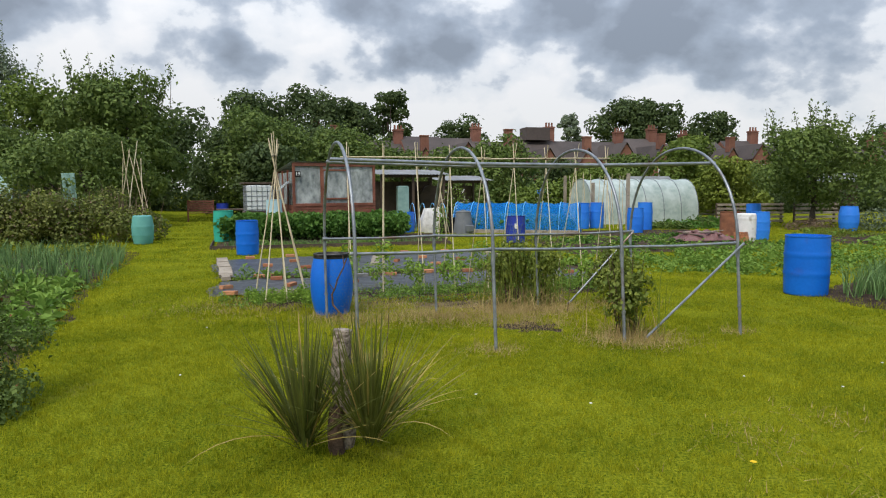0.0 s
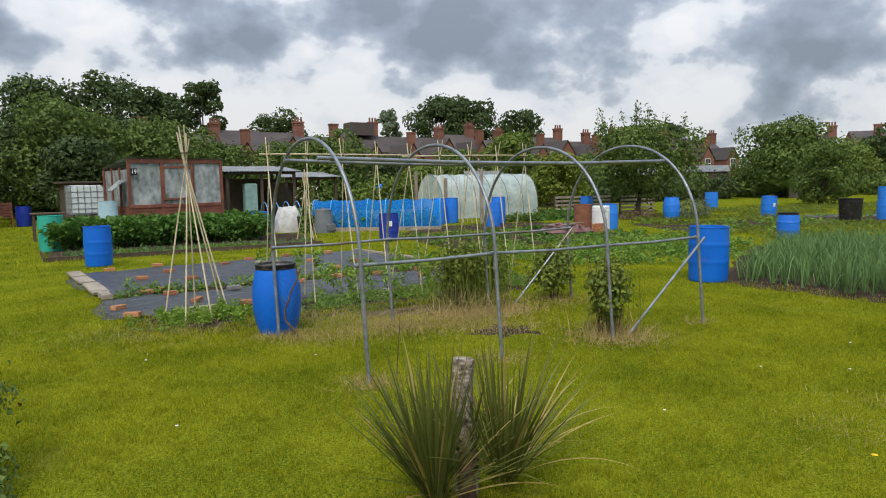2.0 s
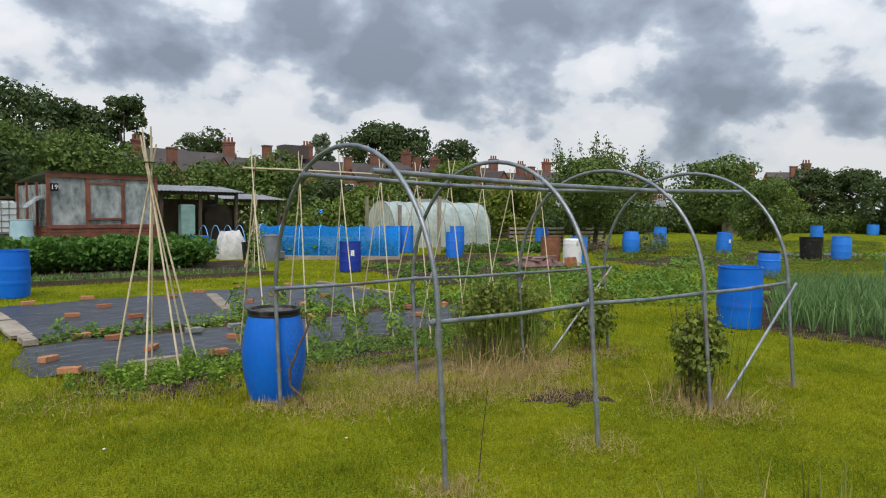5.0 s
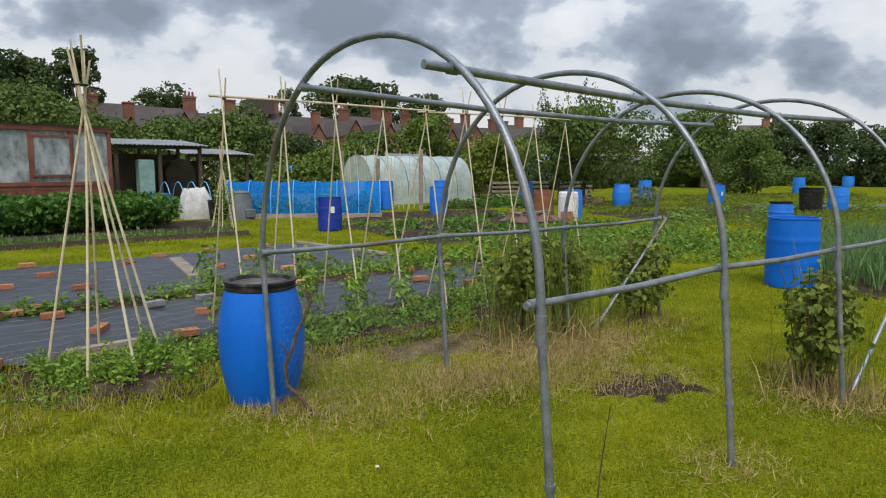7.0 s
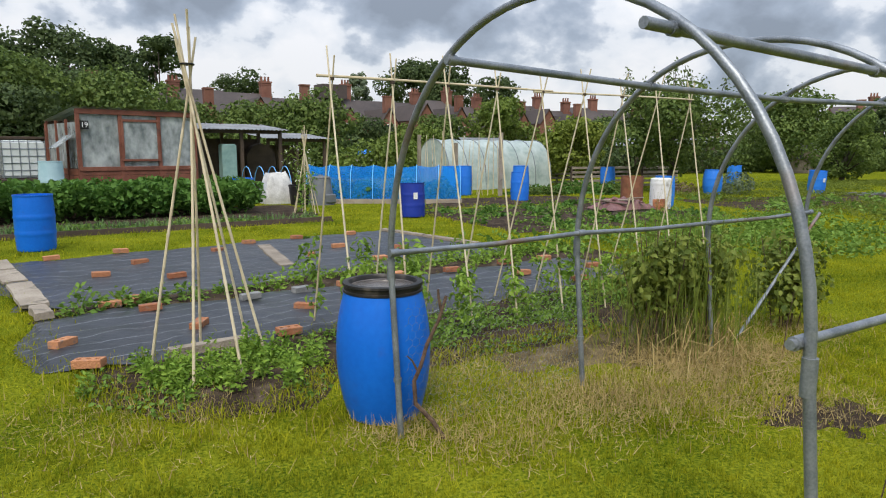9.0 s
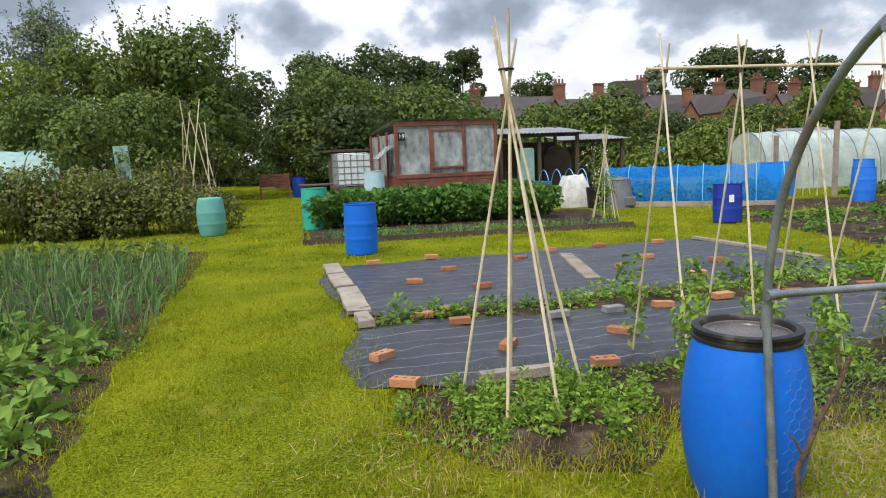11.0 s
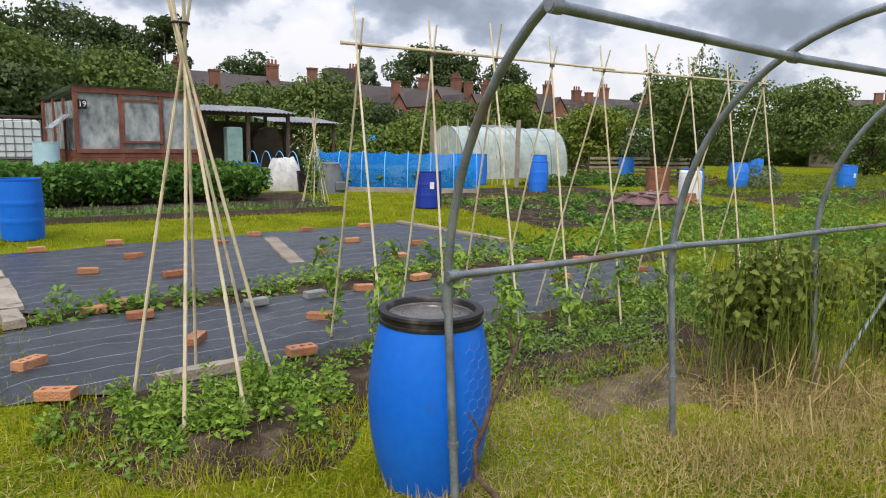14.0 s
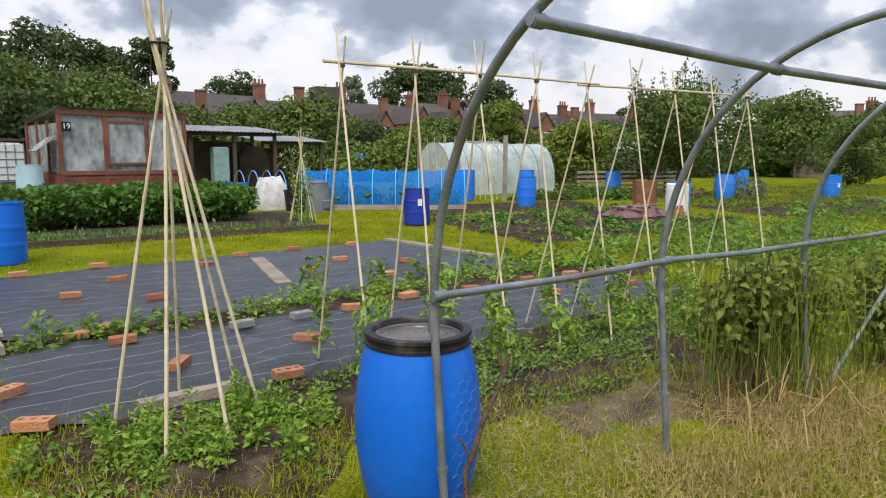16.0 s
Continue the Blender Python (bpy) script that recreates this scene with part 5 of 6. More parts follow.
# ---- greenhouse and its surroundings ----
def greenhouse():
    t = thing("greenhouse", -6.86, 26.95, "home-built red timber greenhouse with cloudy plastic film and number 19", "greenhouse", rz=28)
    W, D, H, HB = 3.32, 3.0, 2.80, 2.48
    for name, x, y, h in (("post", 0, 0, H), ("post", W, 0, H), ("post", 0, D, HB), ("post", W, D, HB), ("post", 1.12, 0, H), ("post", 2.22, 0, H)):
        part(name, Geo().box((x, y, h / 2), (0.10, 0.09, h), bev=0.006), REDWOOD, t)
    for z, th in ((H - 0.06, 0.14), (1.14, 0.12)):
        part("rail", Geo().box((W / 2, -0.01, z), (W + 0.1, 0.09, th), bev=0.006), REDWOOD, t)
    for k in range(6):
        part("base_board", Geo().box((W / 2, -0.015, 0.1 + 0.19 * k), (W, 0.03, 0.18), bev=0.004), REDWOOD, t)
        part("base_board", Geo().box((-0.015, D / 2, 0.1 + 0.19 * k), (0.03, D, 0.18), bev=0.004), REDWOOD, t)
    for x0, x1 in ((0.05, 1.08), (2.27, W - 0.05)):
        part("film_panel", Geo().box(((x0 + x1) / 2, 0.02, 1.97), (x1 - x0, 0.012, 1.56)), FILM, t, "cloudy plastic film panel")
    wdw = part("vent_window", Geo().box((1.67, -0.05, 2.52), (1.10, 0.05, 0.07), bev=0.004).box((1.67, -0.05, 1.38), (1.10, 0.05, 0.07), bev=0.004).box((1.155, -0.05, 1.95), (0.07, 0.05, 1.07), bev=0.004).box((2.185, -0.05, 1.95), (0.07, 0.05, 1.07), bev=0.004), REDWOOD, t)
    part("pane", Geo().box((1.67, -0.045, 1.95), (0.96, 0.012, 1.07)), FILM, wdw, "cloudy film pane")
    part("film_panel", Geo().box((1.67, 0.02, 1.97), (1.05, 0.012, 1.56)), FILM, t)
    for k in range(3):
        y0 = 0.05 + k * 0.97
        part("film_panel", Geo().box((0.01, y0 + 0.46, 1.8), (0.012, 0.86, 1.3)), FILM, t)
        part("post", Geo().box((-0.01, y0 + 0.94, 1.27), (0.07, 0.06, 2.54), bev=0.004), REDWOOD, t)
    g = Geo()
    n = 48
    for i in range(n + 1):
        x = -0.1 + (W + 0.25) * i / n
        z = 0.025 * math.sin(i * math.pi / 1.5)
        g.v += [(x, -0.12, H + 0.06 + z), (x, D + 0.15, HB + 0.06 + z)]
        if i:
            k = 2 * i
            g.f.append((k - 2, k, k + 1, k - 1))
    part("roof", g, POLYFILM, t, "wavy clear roof sheet")
    part("film_panel", Geo().box((W - 0.01, D / 2, 1.8), (0.012, D - 0.1, 1.3)), FILM, t)
    part("back_wall", Geo().box((W / 2, D - 0.02, 1.3), (W, 0.03, 2.6)), WOODD, t)
    s = part("number_plate", Geo().box((0.15, -0.075, 2.36), (0.22, 0.02, 0.24), bev=0.004), SIGN, t, "black plate with white number 19")
    cu = bpy.data.curves.new("number", "FONT")
    cu.body, cu.size, cu.align_x, cu.align_y, cu.extrude = "19", 0.2, "CENTER", "CENTER", 0.002
    cu.materials.append(LETTER)
    tx = new("number", cu)
    me = bpy.data.meshes.new_from_object(tx)
    bpy.data.objects.remove(tx)
    part("number", me, LETTER, s, at=pose(0.15, -0.09, 2.36, 90, 0, 0))
    a = part("awning_vent", Geo().box((-0.3, 0.55, 1.9), (0.62, 0.7, 0.02), m=pose(0, 0, 0, 0, -38, 0)), FILM, t, "propped open side vent")
    return t


greenhouse()


def ibc(x, y, z, rz):
    t = thing("water_tank", x, y, "white caged water tank raised on a timber stand", "water tank", rz=rz)
    part("bottle", Geo().box((0, 0, z + 0.6), (0.98, 1.14, 1.0), bev=0.07), IBCPLASTIC, t, "milky plastic tank")
    part("cap", Geo().lathe([(0.11, 0), (0.11, 0.05), (0, 0.05)], 16, c=(0, 0, z + 1.1)), BLACKP, t)
    for k in range(6):
        zz = z + 0.12 + 0.19 * k
        part("cage_bar", Geo().tube([(-0.5, -0.58, zz), (0.5, -0.58, zz), (0.5, 0.58, zz), (-0.5, 0.58, zz), (-0.5, -0.58, zz)], 0.011, 6), GALV, t)
    for k in range(6):
        xx = -0.5 + 0.2 * k
        part("cage_bar", Geo().tube([(xx, -0.585, z + 0.1), (xx, -0.585, z + 1.1)], 0.010, 6), GALV, t)
        part("cage_bar", Geo().tube([(-0.505, -0.58 + 0.232 * k, z + 0.1), (-0.505, -0.58 + 0.232 * k, z + 1.1)], 0.010, 6), GALV, t)
    part("stand_top", Geo().box((0, 0, z + 0.04), (1.15, 1.3, 0.09), bev=0.01), WOODD, t)
    for sx in (-0.48, 0.48):
        for sy in (-0.55, 0.55):
            part("leg", Geo().box((sx, sy, z / 2), (0.1, 0.1, z), bev=0.008), WOODD, t)
    return t


ibc(-8.35, 27.1, 0.82, 24)
tab = thing("potting_table", -9.6, 28.0, "rough dark timber table beside the tank", "table", rz=20)
part("tabletop", Geo().box((0, 0, 0.95), (1.5, 0.7, 0.06), bev=0.01), WOODD, tab)
for sx in (-0.65, 0.65):
    for sy in (-0.28, 0.28):
        part("leg", Geo().box((sx, sy, 0.46), (0.08, 0.08, 0.92)), WOODD, tab)
sh = thing("garden_shed", -9.2, 30.4, "small dark shed with a flat felt roof behind the tank", "shed", rz=25)
part("wall", Geo().box((0, 0, 1.0), (1.5, 1.5, 2.0)), WOODD, sh)
part("roof", Geo().box((0, 0, 2.04), (1.8, 1.8, 0.08), bev=0.01), WOODD, sh)

ben = thing("bench", -15.2, 38.0, "reddish-brown slatted wooden garden bench on the grass path", "bench", rz=22)
for k in range(4):
    part("slat", Geo().box((0, -0.22 + 0.13 * k, 0.48), (1.45, 0.11, 0.03), bev=0.005), REDWOOD, ben)
for k in range(5):
    part("slat", Geo().box((0, 0.30, 0.60 + 0.13 * k), (1.45, 0.03, 0.11), bev=0.005), REDWOOD, ben)
for sx in (-0.68, 0.68):
    part("leg", Geo().box((sx, -0.24, 0.33), (0.07, 0.07, 0.66)), REDWOOD, ben)
    part("leg", Geo().box((sx, 0.30, 0.6), (0.07, 0.07, 1.2)), REDWOOD, ben)
    part("arm", Geo().box((sx, 0.02, 0.68), (0.07, 0.62, 0.05), bev=0.005), REDWOOD, ben)


def corrugated(x0, x1, y0, y1, z0, z1, name, parent, material=None):
    g = Geo()
    n = int((x1 - x0) / 0.05)
    for i in range(n + 1):
        x = x0 + (x1 - x0) * i / n
        z = 0.022 * math.sin(i * math.pi / 1.5)
        g.v += [(x, y0, z0 + z), (x, y1, z1 + z)]
        if i:
            k = 2 * i
            g.f.append((k - 2, k, k + 1, k - 1))
    return part(name, g, material or TIN, parent)


def shelter(x, y, rz, w, d, h, label, dark=True):
    t = thing("open_shelter", x, y, label, "shelter", "open shelters", rz=rz)
    for sx in (0.06, w / 2, w - 0.06):
        part("post", Geo().box((sx, 0.06, h / 2), (0.11, 0.11, h), bev=0.008), WOODD, t)
        part("post", Geo().box((sx, d - 0.06, h / 2 + 0.14), (0.11, 0.11, h + 0.28), bev=0.008), WOODD, t)
    part("beam", Geo().box((w / 2, 0.06, h - 0.08), (w, 0.07, 0.14), bev=0.006), WOODD, t)
    corrugated(-0.2, w + 0.2, -0.25, d + 0.2, h - 0.02, h + 0.26, "roof", t)
    if dark:
        part("back_wall", Geo().box((w / 2, d, h * 0.45), (w, 0.04, h * 0.85)), WOODD, t)
    return t


shelter(-3.9, 30.4, 20, 3.0, 2.2, 2.42, "dark timber open shelter with a corrugated roof", dark=True)
shelter(-1.5, 34.4, 18, 2.6, 2.4, 2.2, "low open shelter with a pale corrugated roof")
gsh = thing("garden_shed", -1.9, 33.2, "small dark arched hut inside the shelter", "shed", rz=15)
part("wall", Geo().prism([(-0.55, 0), (0.55, 0), (0.55, 1.5), (0.3, 1.85), (0, 1.95), (-0.3, 1.85), (-0.55, 1.5)], -0.4, 0.5), WOODD, gsh)
gsh = thing("mini_greenhouse", -3.0, 31.0, "small pale green covered staging under the shelter", "greenhouse", rz=15)
part("cover", Geo().box((0, 0, 0.95), (0.5, 0.5, 1.9), bev=0.05), GREENFILM, gsh)

# bulk bag, compost bin, mesh tunnel
g = Geo()
rr = np.random.default_rng(5)
bag = thing("bulk_bag", -1.5, 28.2, "slumped white woven bulk bag", "bag", rz=15)
rings = []
for k in range(9):
    z = 0.98 * k / 8
    ring = []
    for j in range(28):
        a = 2 * math.pi * j / 28
        q = 0.50 / max(abs(math.cos(a)), abs(math.sin(a))) ** 0.75
        q *= 1 - 0.42 * (k / 8) ** 2.4 + 0.07 * noise.noise((math.cos(a) * 2.2, math.sin(a) * 2.2, z * 3))
        ring.append((q * math.cos(a), q * math.sin(a), z + 0.07 * noise.noise((math.cos(a) * 1.7, math.sin(a) * 1.7, 4)) * k / 8))
    rings += ring
g.v = rings + [(0, 0, 0.90)]
for k in range(8):
    for j in range(28):
        g.f.append((k * 28 + j, k * 28 + (j + 1) % 28, k * 28 + 28 + (j + 1) % 28, k * 28 + 28 + j))
for j in range(28):
    g.f.append((8 * 28 + j, 8 * 28 + (j + 1) % 28, 9 * 28))
part("fabric", g, BAGW, bag, smooth=True)
cb_ = thing("compost_bin", -0.2, 27.2, "dark grey plastic compost bin with a lid and hatch", "compost bin", rz=20)
part("body", Geo().lathe([(0, 0), (0.42, 0), (0.41, 0.05), (0.36, 0.42), (0.35, 0.44), (0.30, 0.80), (0.27, 0.82), (0, 0.82)], 28), GREYP, cb_, smooth=True)
part("lid", Geo().lathe([(0.29, 0.80), (0.30, 0.84), (0.27, 0.88), (0.08, 0.90), (0.07, 0.93), (0, 0.93)], 28), GREYP, cb_, smooth=True)
part("hatch", Geo().box((0.12, -0.39, 0.2), (0.34, 0.10, 0.28), bev=0.03), GREYP, cb_)


def mesh_tunnel():
    a, b = Vector((-0.45, 28.3, 0)), Vector((4.3, 27.0, 0))
    t = thing("netting_tunnel", a.x, a.y, "long low crop tunnel of bright blue mesh over water-pipe hoops", "crop tunnel", rz=math.degrees(math.atan2(b.y - a.y, b.x - a.x)))
    L, w, h = (b - a).length, 0.62, 1.2
    g = Geo()
    n, m = 30, 14
    for i in range(n + 1):
        for j in range(m + 1):
            an = math.pi * j / m
            sag = 0.05 * math.sin(i / n * 7 * math.pi) ** 2 + 0.03 * noise.noise((i * 0.5, j * 0.6, 2))
            g.v.append((L * i / n, -w * math.cos(an) * (1 - sag), (h - sag * 1.2) * math.sin(an) ** 0.75 if 0 < j < m else 0.0))
    for i in range(n):
        for j in range(m):
            k = i * (m + 1) + j
            g.f.append((k, k + m + 1, k + m + 2, k + 1))
    part("mesh_cover", g, NETBLUE, t, "bright blue insect mesh", smooth=True)
    for i in range(8):
        x = L * i / 7
        p = [(x, -(w + 0.02) * math.cos(math.pi * j / 16), (h + 0.02) * math.sin(math.pi * j / 16) ** 0.75 if 0 < j < 16 else 0.0) for j in range(17)]
        part("hoop", Geo().tube(p, 0.014, 6), PIPEBLUE, t, "pale blue water-pipe hoop", smooth=True)
    for s in (-1, 1):
        part("board", Geo().box((L / 2, s * (w + 0.06), 0.07), (L + 0.1, 0.04, 0.16), bev=0.005), WOODW, t)


mesh_tunnel()
ht = thing("netting_tunnel", -2.4, 29.2, "small dark cloche of water-pipe hoops", "crop tunnel", rz=20)
for i in range(4):
    p = [(0.45 * i, -0.6 * math.cos(math.pi * j / 12), 1.15 * math.sin(math.pi * j / 12)) for j in range(13)]
    part("hoop", Geo().tube(p, 0.014, 6), PIPEBLUE, ht, smooth=True)
nc = [(0.3 + 1.1 * k + rngv.uniform(-0.2, 0.2), 28.0 - 0.28 * k, 0.34, 0.55, 0.42, 0.36) for k in range(4)]
bushy("brassica_row", nc, 1500, 0.2, L_POT, "leafy brassicas under blue mesh", "vegetable", 61)


def polytunnel(x, y, rz, L, w, h, label, film, name="polytunnel", hoops=7):
    t = thing(name, x, y, label, "polytunnel", "polytunnels", rz=rz)
    n, m = 4 * (hoops - 1), 18
    g = Geo()
    for i in range(n + 1):
        for j in range(m + 1):
            an = math.pi * j / m
            s = 0.02 * (1 - abs(math.cos(i / n * (hoops - 1) * math.pi))) + 0.015 * noise.noise((i * 0.7, j * 0.7, 7))
            g.v.append((L * i / n, -w / 2 * math.cos(an) * (1 - s) * (1.0 if j not in (0, m) else 1.02), h * (math.sin(an) ** 0.7 if 0 < j < m else 0.0) * (1 - s)))
    for i in range(n):
        for j in range(m):
            k = i * (m + 1) + j
            g.f.append((k, k + m + 1, k + m + 2, k + 1))
    part("cover", g, film, t, smooth=True)
    for xx in (0.0, L):
        g = Geo()
        g.add([(xx, -w / 2 * math.cos(math.pi * j / m), h * (math.sin(math.pi * j / m) ** 0.7 if 0 < j < m else 0.0)) for j in range(m + 1)], [tuple(range(m + 1))])
        part("end_cover", g, film, t)
    for i in range(hoops):
        xx = L * i / (hoops - 1)
        p = [(xx, -(w / 2 + 0.01) * math.cos(math.pi * j / 20), (h + 0.01) * (math.sin(math.pi * j / 20) ** 0.7 if 0 < j < 20 else 0.0)) for j in range(21)]
        part("hoop", Geo().tube(p, 0.018, 6), GALV, t, smooth=True)
    return t


polytunnel(5.5, 34.4, 18, 5.9, 2.6, 2.2, "white cloudy polytunnel with sagging film", POLYFILM)
polytunnel(-24.2, 29.8, 10, 4.0, 2.3, 2.55, "pale green covered tunnel behind the hedge", GREENFILM, hoops=4)
for i, (x, y, h) in enumerate(((4.6, 33.3, 2.35), (6.7, 29.4, 2.35), (5.6, 31.4, 2.0))):
    solid("wooden_post", Geo().box((0, 0, h / 2 - 0.1), (0.12, 0.12, h + 0.2), bev=0.01), WOODW, "weathered square timber post", "post", "posts by the polytunnel", m=pose(x, y, 0, 0, 0, 15))
for i in range(16):
    s = i / 15
    x, y = 4.7 + 2.0 * s, 32.9 - 3.3 * s
    cane("bean_cane", (x, y, -0.05), (x + rngv.uniform(-0.15, 0.15), y + rngv.uniform(-0.2, 0.2), 2.2 + rngv.uniform(-0.2, 0.3)), 0.014, None, "upright bamboo bean cane", "cane", "bean canes by the polytunnel")
for i in range(7):
    a = i * 0.9
    cane("bean_cane", (-0.95 + 0.35 * math.cos(a), 24.2 + 0.35 * math.sin(a), -0.05), (-0.95 + 0.08 * math.cos(a + 3), 24.2 + 0.08 * math.sin(a + 3), 2.1 + 0.12 * (i % 3)), 0.012, None, "bamboo cane of a small wigwam", "cane", "small wigwam canes")
bushy("bean_plant", [(-0.95, 24.2, 0.35 * k + 0.2, 0.3, 0.3, 0.25) for k in range(3)], 260, 0.09, L_VEG, "bean plant climbing a small wigwam", "climbing plant", 62)
for i in range(7):
    a = i * 0.9
    cane("bean_cane", (-11.8 + 0.7 * math.cos(a), 24.0 + 0.4 * math.sin(a), -0.05), (-11.8 + 0.3 * math.cos(a + 1.5), 24.0 + 0.3 * math.sin(a + 1.5), 2.9 + 0.3 * (i % 3)), 0.016, None, "tall bamboo cane behind the hedge", "cane", "canes behind the hedge")
bushy("white_rose", [(-0.6, 30.5, 1.4, 0.5, 0.4, 0.5), (-0.3, 30.6, 0.9, 0.5, 0.4, 0.5)], 500, 0.1, L_LIGHT, "climbing rose with white blossom", "shrub", 63, extra=((L_WHITE, 60, 0.13),))

# ---- middle plots ----
pile = thing("tarpaulin_heap", 7.4, 22.2, "heap of dark red tarpaulin on a pallet", "heap", rz=12)
part("pallet", Geo().box((0, 0, 0.07), (1.5, 1.0, 0.14), bev=0.01), WOODW, pile)
g = Geo()
for i in range(19):
    for j in range(13):
        x, y = -0.85 + 1.7 * i / 18, -0.55 + 1.1 * j / 12
        e = max(0, 1 - abs(x / 0.85) ** 3) * max(0, 1 - abs(y / 0.55) ** 3)
        g.v.append((x, y, 0.12 + e * (0.20 + 0.26 * abs(noise.noise((x * 5, y * 7, 1))))))
for i in range(18):
    for j in range(12):
        k = i * 13 + j
        g.f.append((k, k + 13, k + 14, k + 1))
part("tarpaulin", g, TARP, pile)
for k in range(9):
    part("board", Geo().box((0, 0, 0), (0.7 + 0.09 * (k % 5), 0.08, 0.03), bev=0.004), (WOODD, TARP, WOODW)[k % 3], pile, at=pose(-0.5 + 0.13 * k, -0.25 + 0.11 * (k * 3 % 5), 0.30 + 0.03 * (k % 3), 4, 6 - 3 * (k % 4), 17 * k - 50))
barrel("clay_pot", 9.0, 24.2, 0.92, 0.34, TERRACOTTA, "rusty orange drum beside a white one", group="drums", bulge=0.0, ribs=(0.9,))
for k in range(5):
    for j in range(2):
        solid("brick", B_PLAIN, None, "brick in a small stack on the plot", "brick", "stacked bricks", m=pose(8.42 + 0.22 * j, 22.0 + 0.02 * k, 0.067 * k + 0.02, 0, 0, 10 + 6 * k))


def pallet_fence(x, y, rz, L, h, label):
    t = thing("pallet_fence", x, y, label, "fence", "pallet fences", rz=rz)
    for k in range(int(h / 0.2)):
        part("slat", Geo().box((L / 2, 0, 0.12 + 0.2 * k), (L, 0.025, 0.11), bev=0.004), WOODW, t)
    for i in range(int(L / 1.1) + 1):
        part("post", Geo().box((i * 1.1, 0.05, h / 2), (0.08, 0.08, h), bev=0.006), WOODD, t)


pallet_fence(12.0, 33.8, 8, 3.4, 1.0, "grey slatted pallet fence")
pallet_fence(15.6, 33.6, 14, 2.4, 1.0, "dark slatted pallet compost bay")
pallet_fence(11.0, 37.5, 5, 3.3, 1.5, "dark stacked timber and pallets")


def small_shed(x, y, rz, w, d, h, wall, roof, label, number=False):
    t = thing("garden_shed", x, y, label, "shed", "garden sheds", rz=rz)
    for k in range(int(h / 0.16)):
        part("board", Geo().box((w / 2, 0, 0.08 + 0.16 * k), (w, 0.03, 0.155), bev=0.006), wall, t)
        part("board", Geo().box((0, d / 2, 0.08 + 0.16 * k), (0.03, d, 0.155), bev=0.006), wall, t)
        part("board", Geo().box((w, d / 2, 0.08 + 0.16 * k), (0.03, d, 0.155), bev=0.006), wall, t)
    part("gable", Geo().prism([(0, 0), (d, 0), (d / 2, 0.45)], -0.01, 0.01), wall, t, at=pose(w, 0, h, 0, 0, 90))
    part("gable", Geo().prism([(0, 0), (d, 0), (d / 2, 0.45)], -0.01, 0.01), wall, t, at=pose(0.01, 0, h, 0, 0, 90))
    g = Geo()
    g.add([(-0.15, -0.15, h - 0.06), (w + 0.15, -0.15, h - 0.06), (w + 0.15, d / 2, h + 0.52), (-0.15, d / 2, h + 0.52), (-0.15, d + 0.15, h - 0.06), (w + 0.15, d + 0.15, h - 0.06)], [(0, 1, 2, 3), (3, 2, 5, 4)])
    part("roof", g, roof, t)
    part("door", Geo().box((w * 0.72, -0.03, 0.95), (0.75, 0.03, 1.8), bev=0.006), wall, t)
    part("window", Geo().box((w * 0.25, -0.03, 1.4), (0.6, 0.03, 0.5), bev=0.004), WINDARK, t)
    if number:
        part("number_plate", Geo().box((0.2, -0.04, h - 0.4), (0.22, 0.02, 0.2)), SIGN, t)


small_shed(-28.4, 29.2, 8, 3.2, 2.2, 2.6, SHEDRED, FELT, "dark red boarded shed with a grey felt roof", number=True)
small_shed(40.2, 50.0, -35, 2.2, 1.8, 1.9, WOODW, FELT, "small pale garden shed by trees")
small_shed(33.0, 55.0, -30, 4.0, 3.0, 2.4, WOODD, FELT, "low dark garden shed")
small_shed(24.0, 50.0, -20, 3.2, 2.5, 2.2, WOODD, TIN, "garden shed with a pale roof")
small_shed(10.5, 44.0, 10, 2.6, 2.2, 2.0, WOODD, FELT, "grey garden shed behind the polytunnel")
wb = thing("covered_boat", 5.6, 50.5, "white tub with a blue cover on the far plots", "tub")
part("hull", Geo().lathe([(0, 0.7), (0.8, 0.7), (0.95, 1.3), (0.95, 1.4)], 20), WHITEP, wb, smooth=True)
part("cover", Geo().lathe([(1.0, 1.38), (0.9, 1.55), (0.4, 1.75), (0, 1.8)], 20), BLUE_FAR, wb, smooth=True)
part("stand", Geo().box((0, 0, 0.36), (1.0, 0.8, 0.72)), WOODD, wb)
bushy("netting_heap", [(16.3, 28.2, 0.38, 0.7, 0.55, 0.5)], 500, 0.14, L_GREY, "heap of tangled grey-green netting", "netting", 64, shell=0.7)
bushy("brushwood_heap", [(13.8, 28.8, 0.15, 0.8, 0.6, 0.25), (14.4, 29.0, 0.2, 0.6, 0.5, 0.3)], 400, 0.25, L_BROWN, "low heap of dead branches", "heap", 65, wide=0.12)


# ---- trees ----
OAK, ORCH = "far dark broad-leaved tree", "dense green orchard tree"
tree("tree", -19.4, 37.2, 8.0, 3.5, L_TREE, "tall dense tree with feathery shoots over the path", 101, low=0.16, n=14400, leaf=0.26, trunk=0.22, clumps=30, shoots=34)
tree("tree", -24.5, 38.5, 7.7, 4.2, L_LIGHT, "broad pale green tree behind the hedge", 102, low=0.12, n=13600, leaf=0.26, clumps=34)
tree("tree", -14.2, 46.5, 7.0, 4.2, L_TREE, ORCH, 103, low=0.08, n=11200, leaf=0.28, clumps=32)
tree("tree", -9.6, 49.5, 6.3, 3.8, L_TREE, ORCH, 104, low=0.06, n=9600, leaf=0.28, clumps=30)
tree("tree", -16.4, 48.0, 6.6, 3.4, L_OAK, ORCH, 105, low=0.05, n=8000, leaf=0.3)
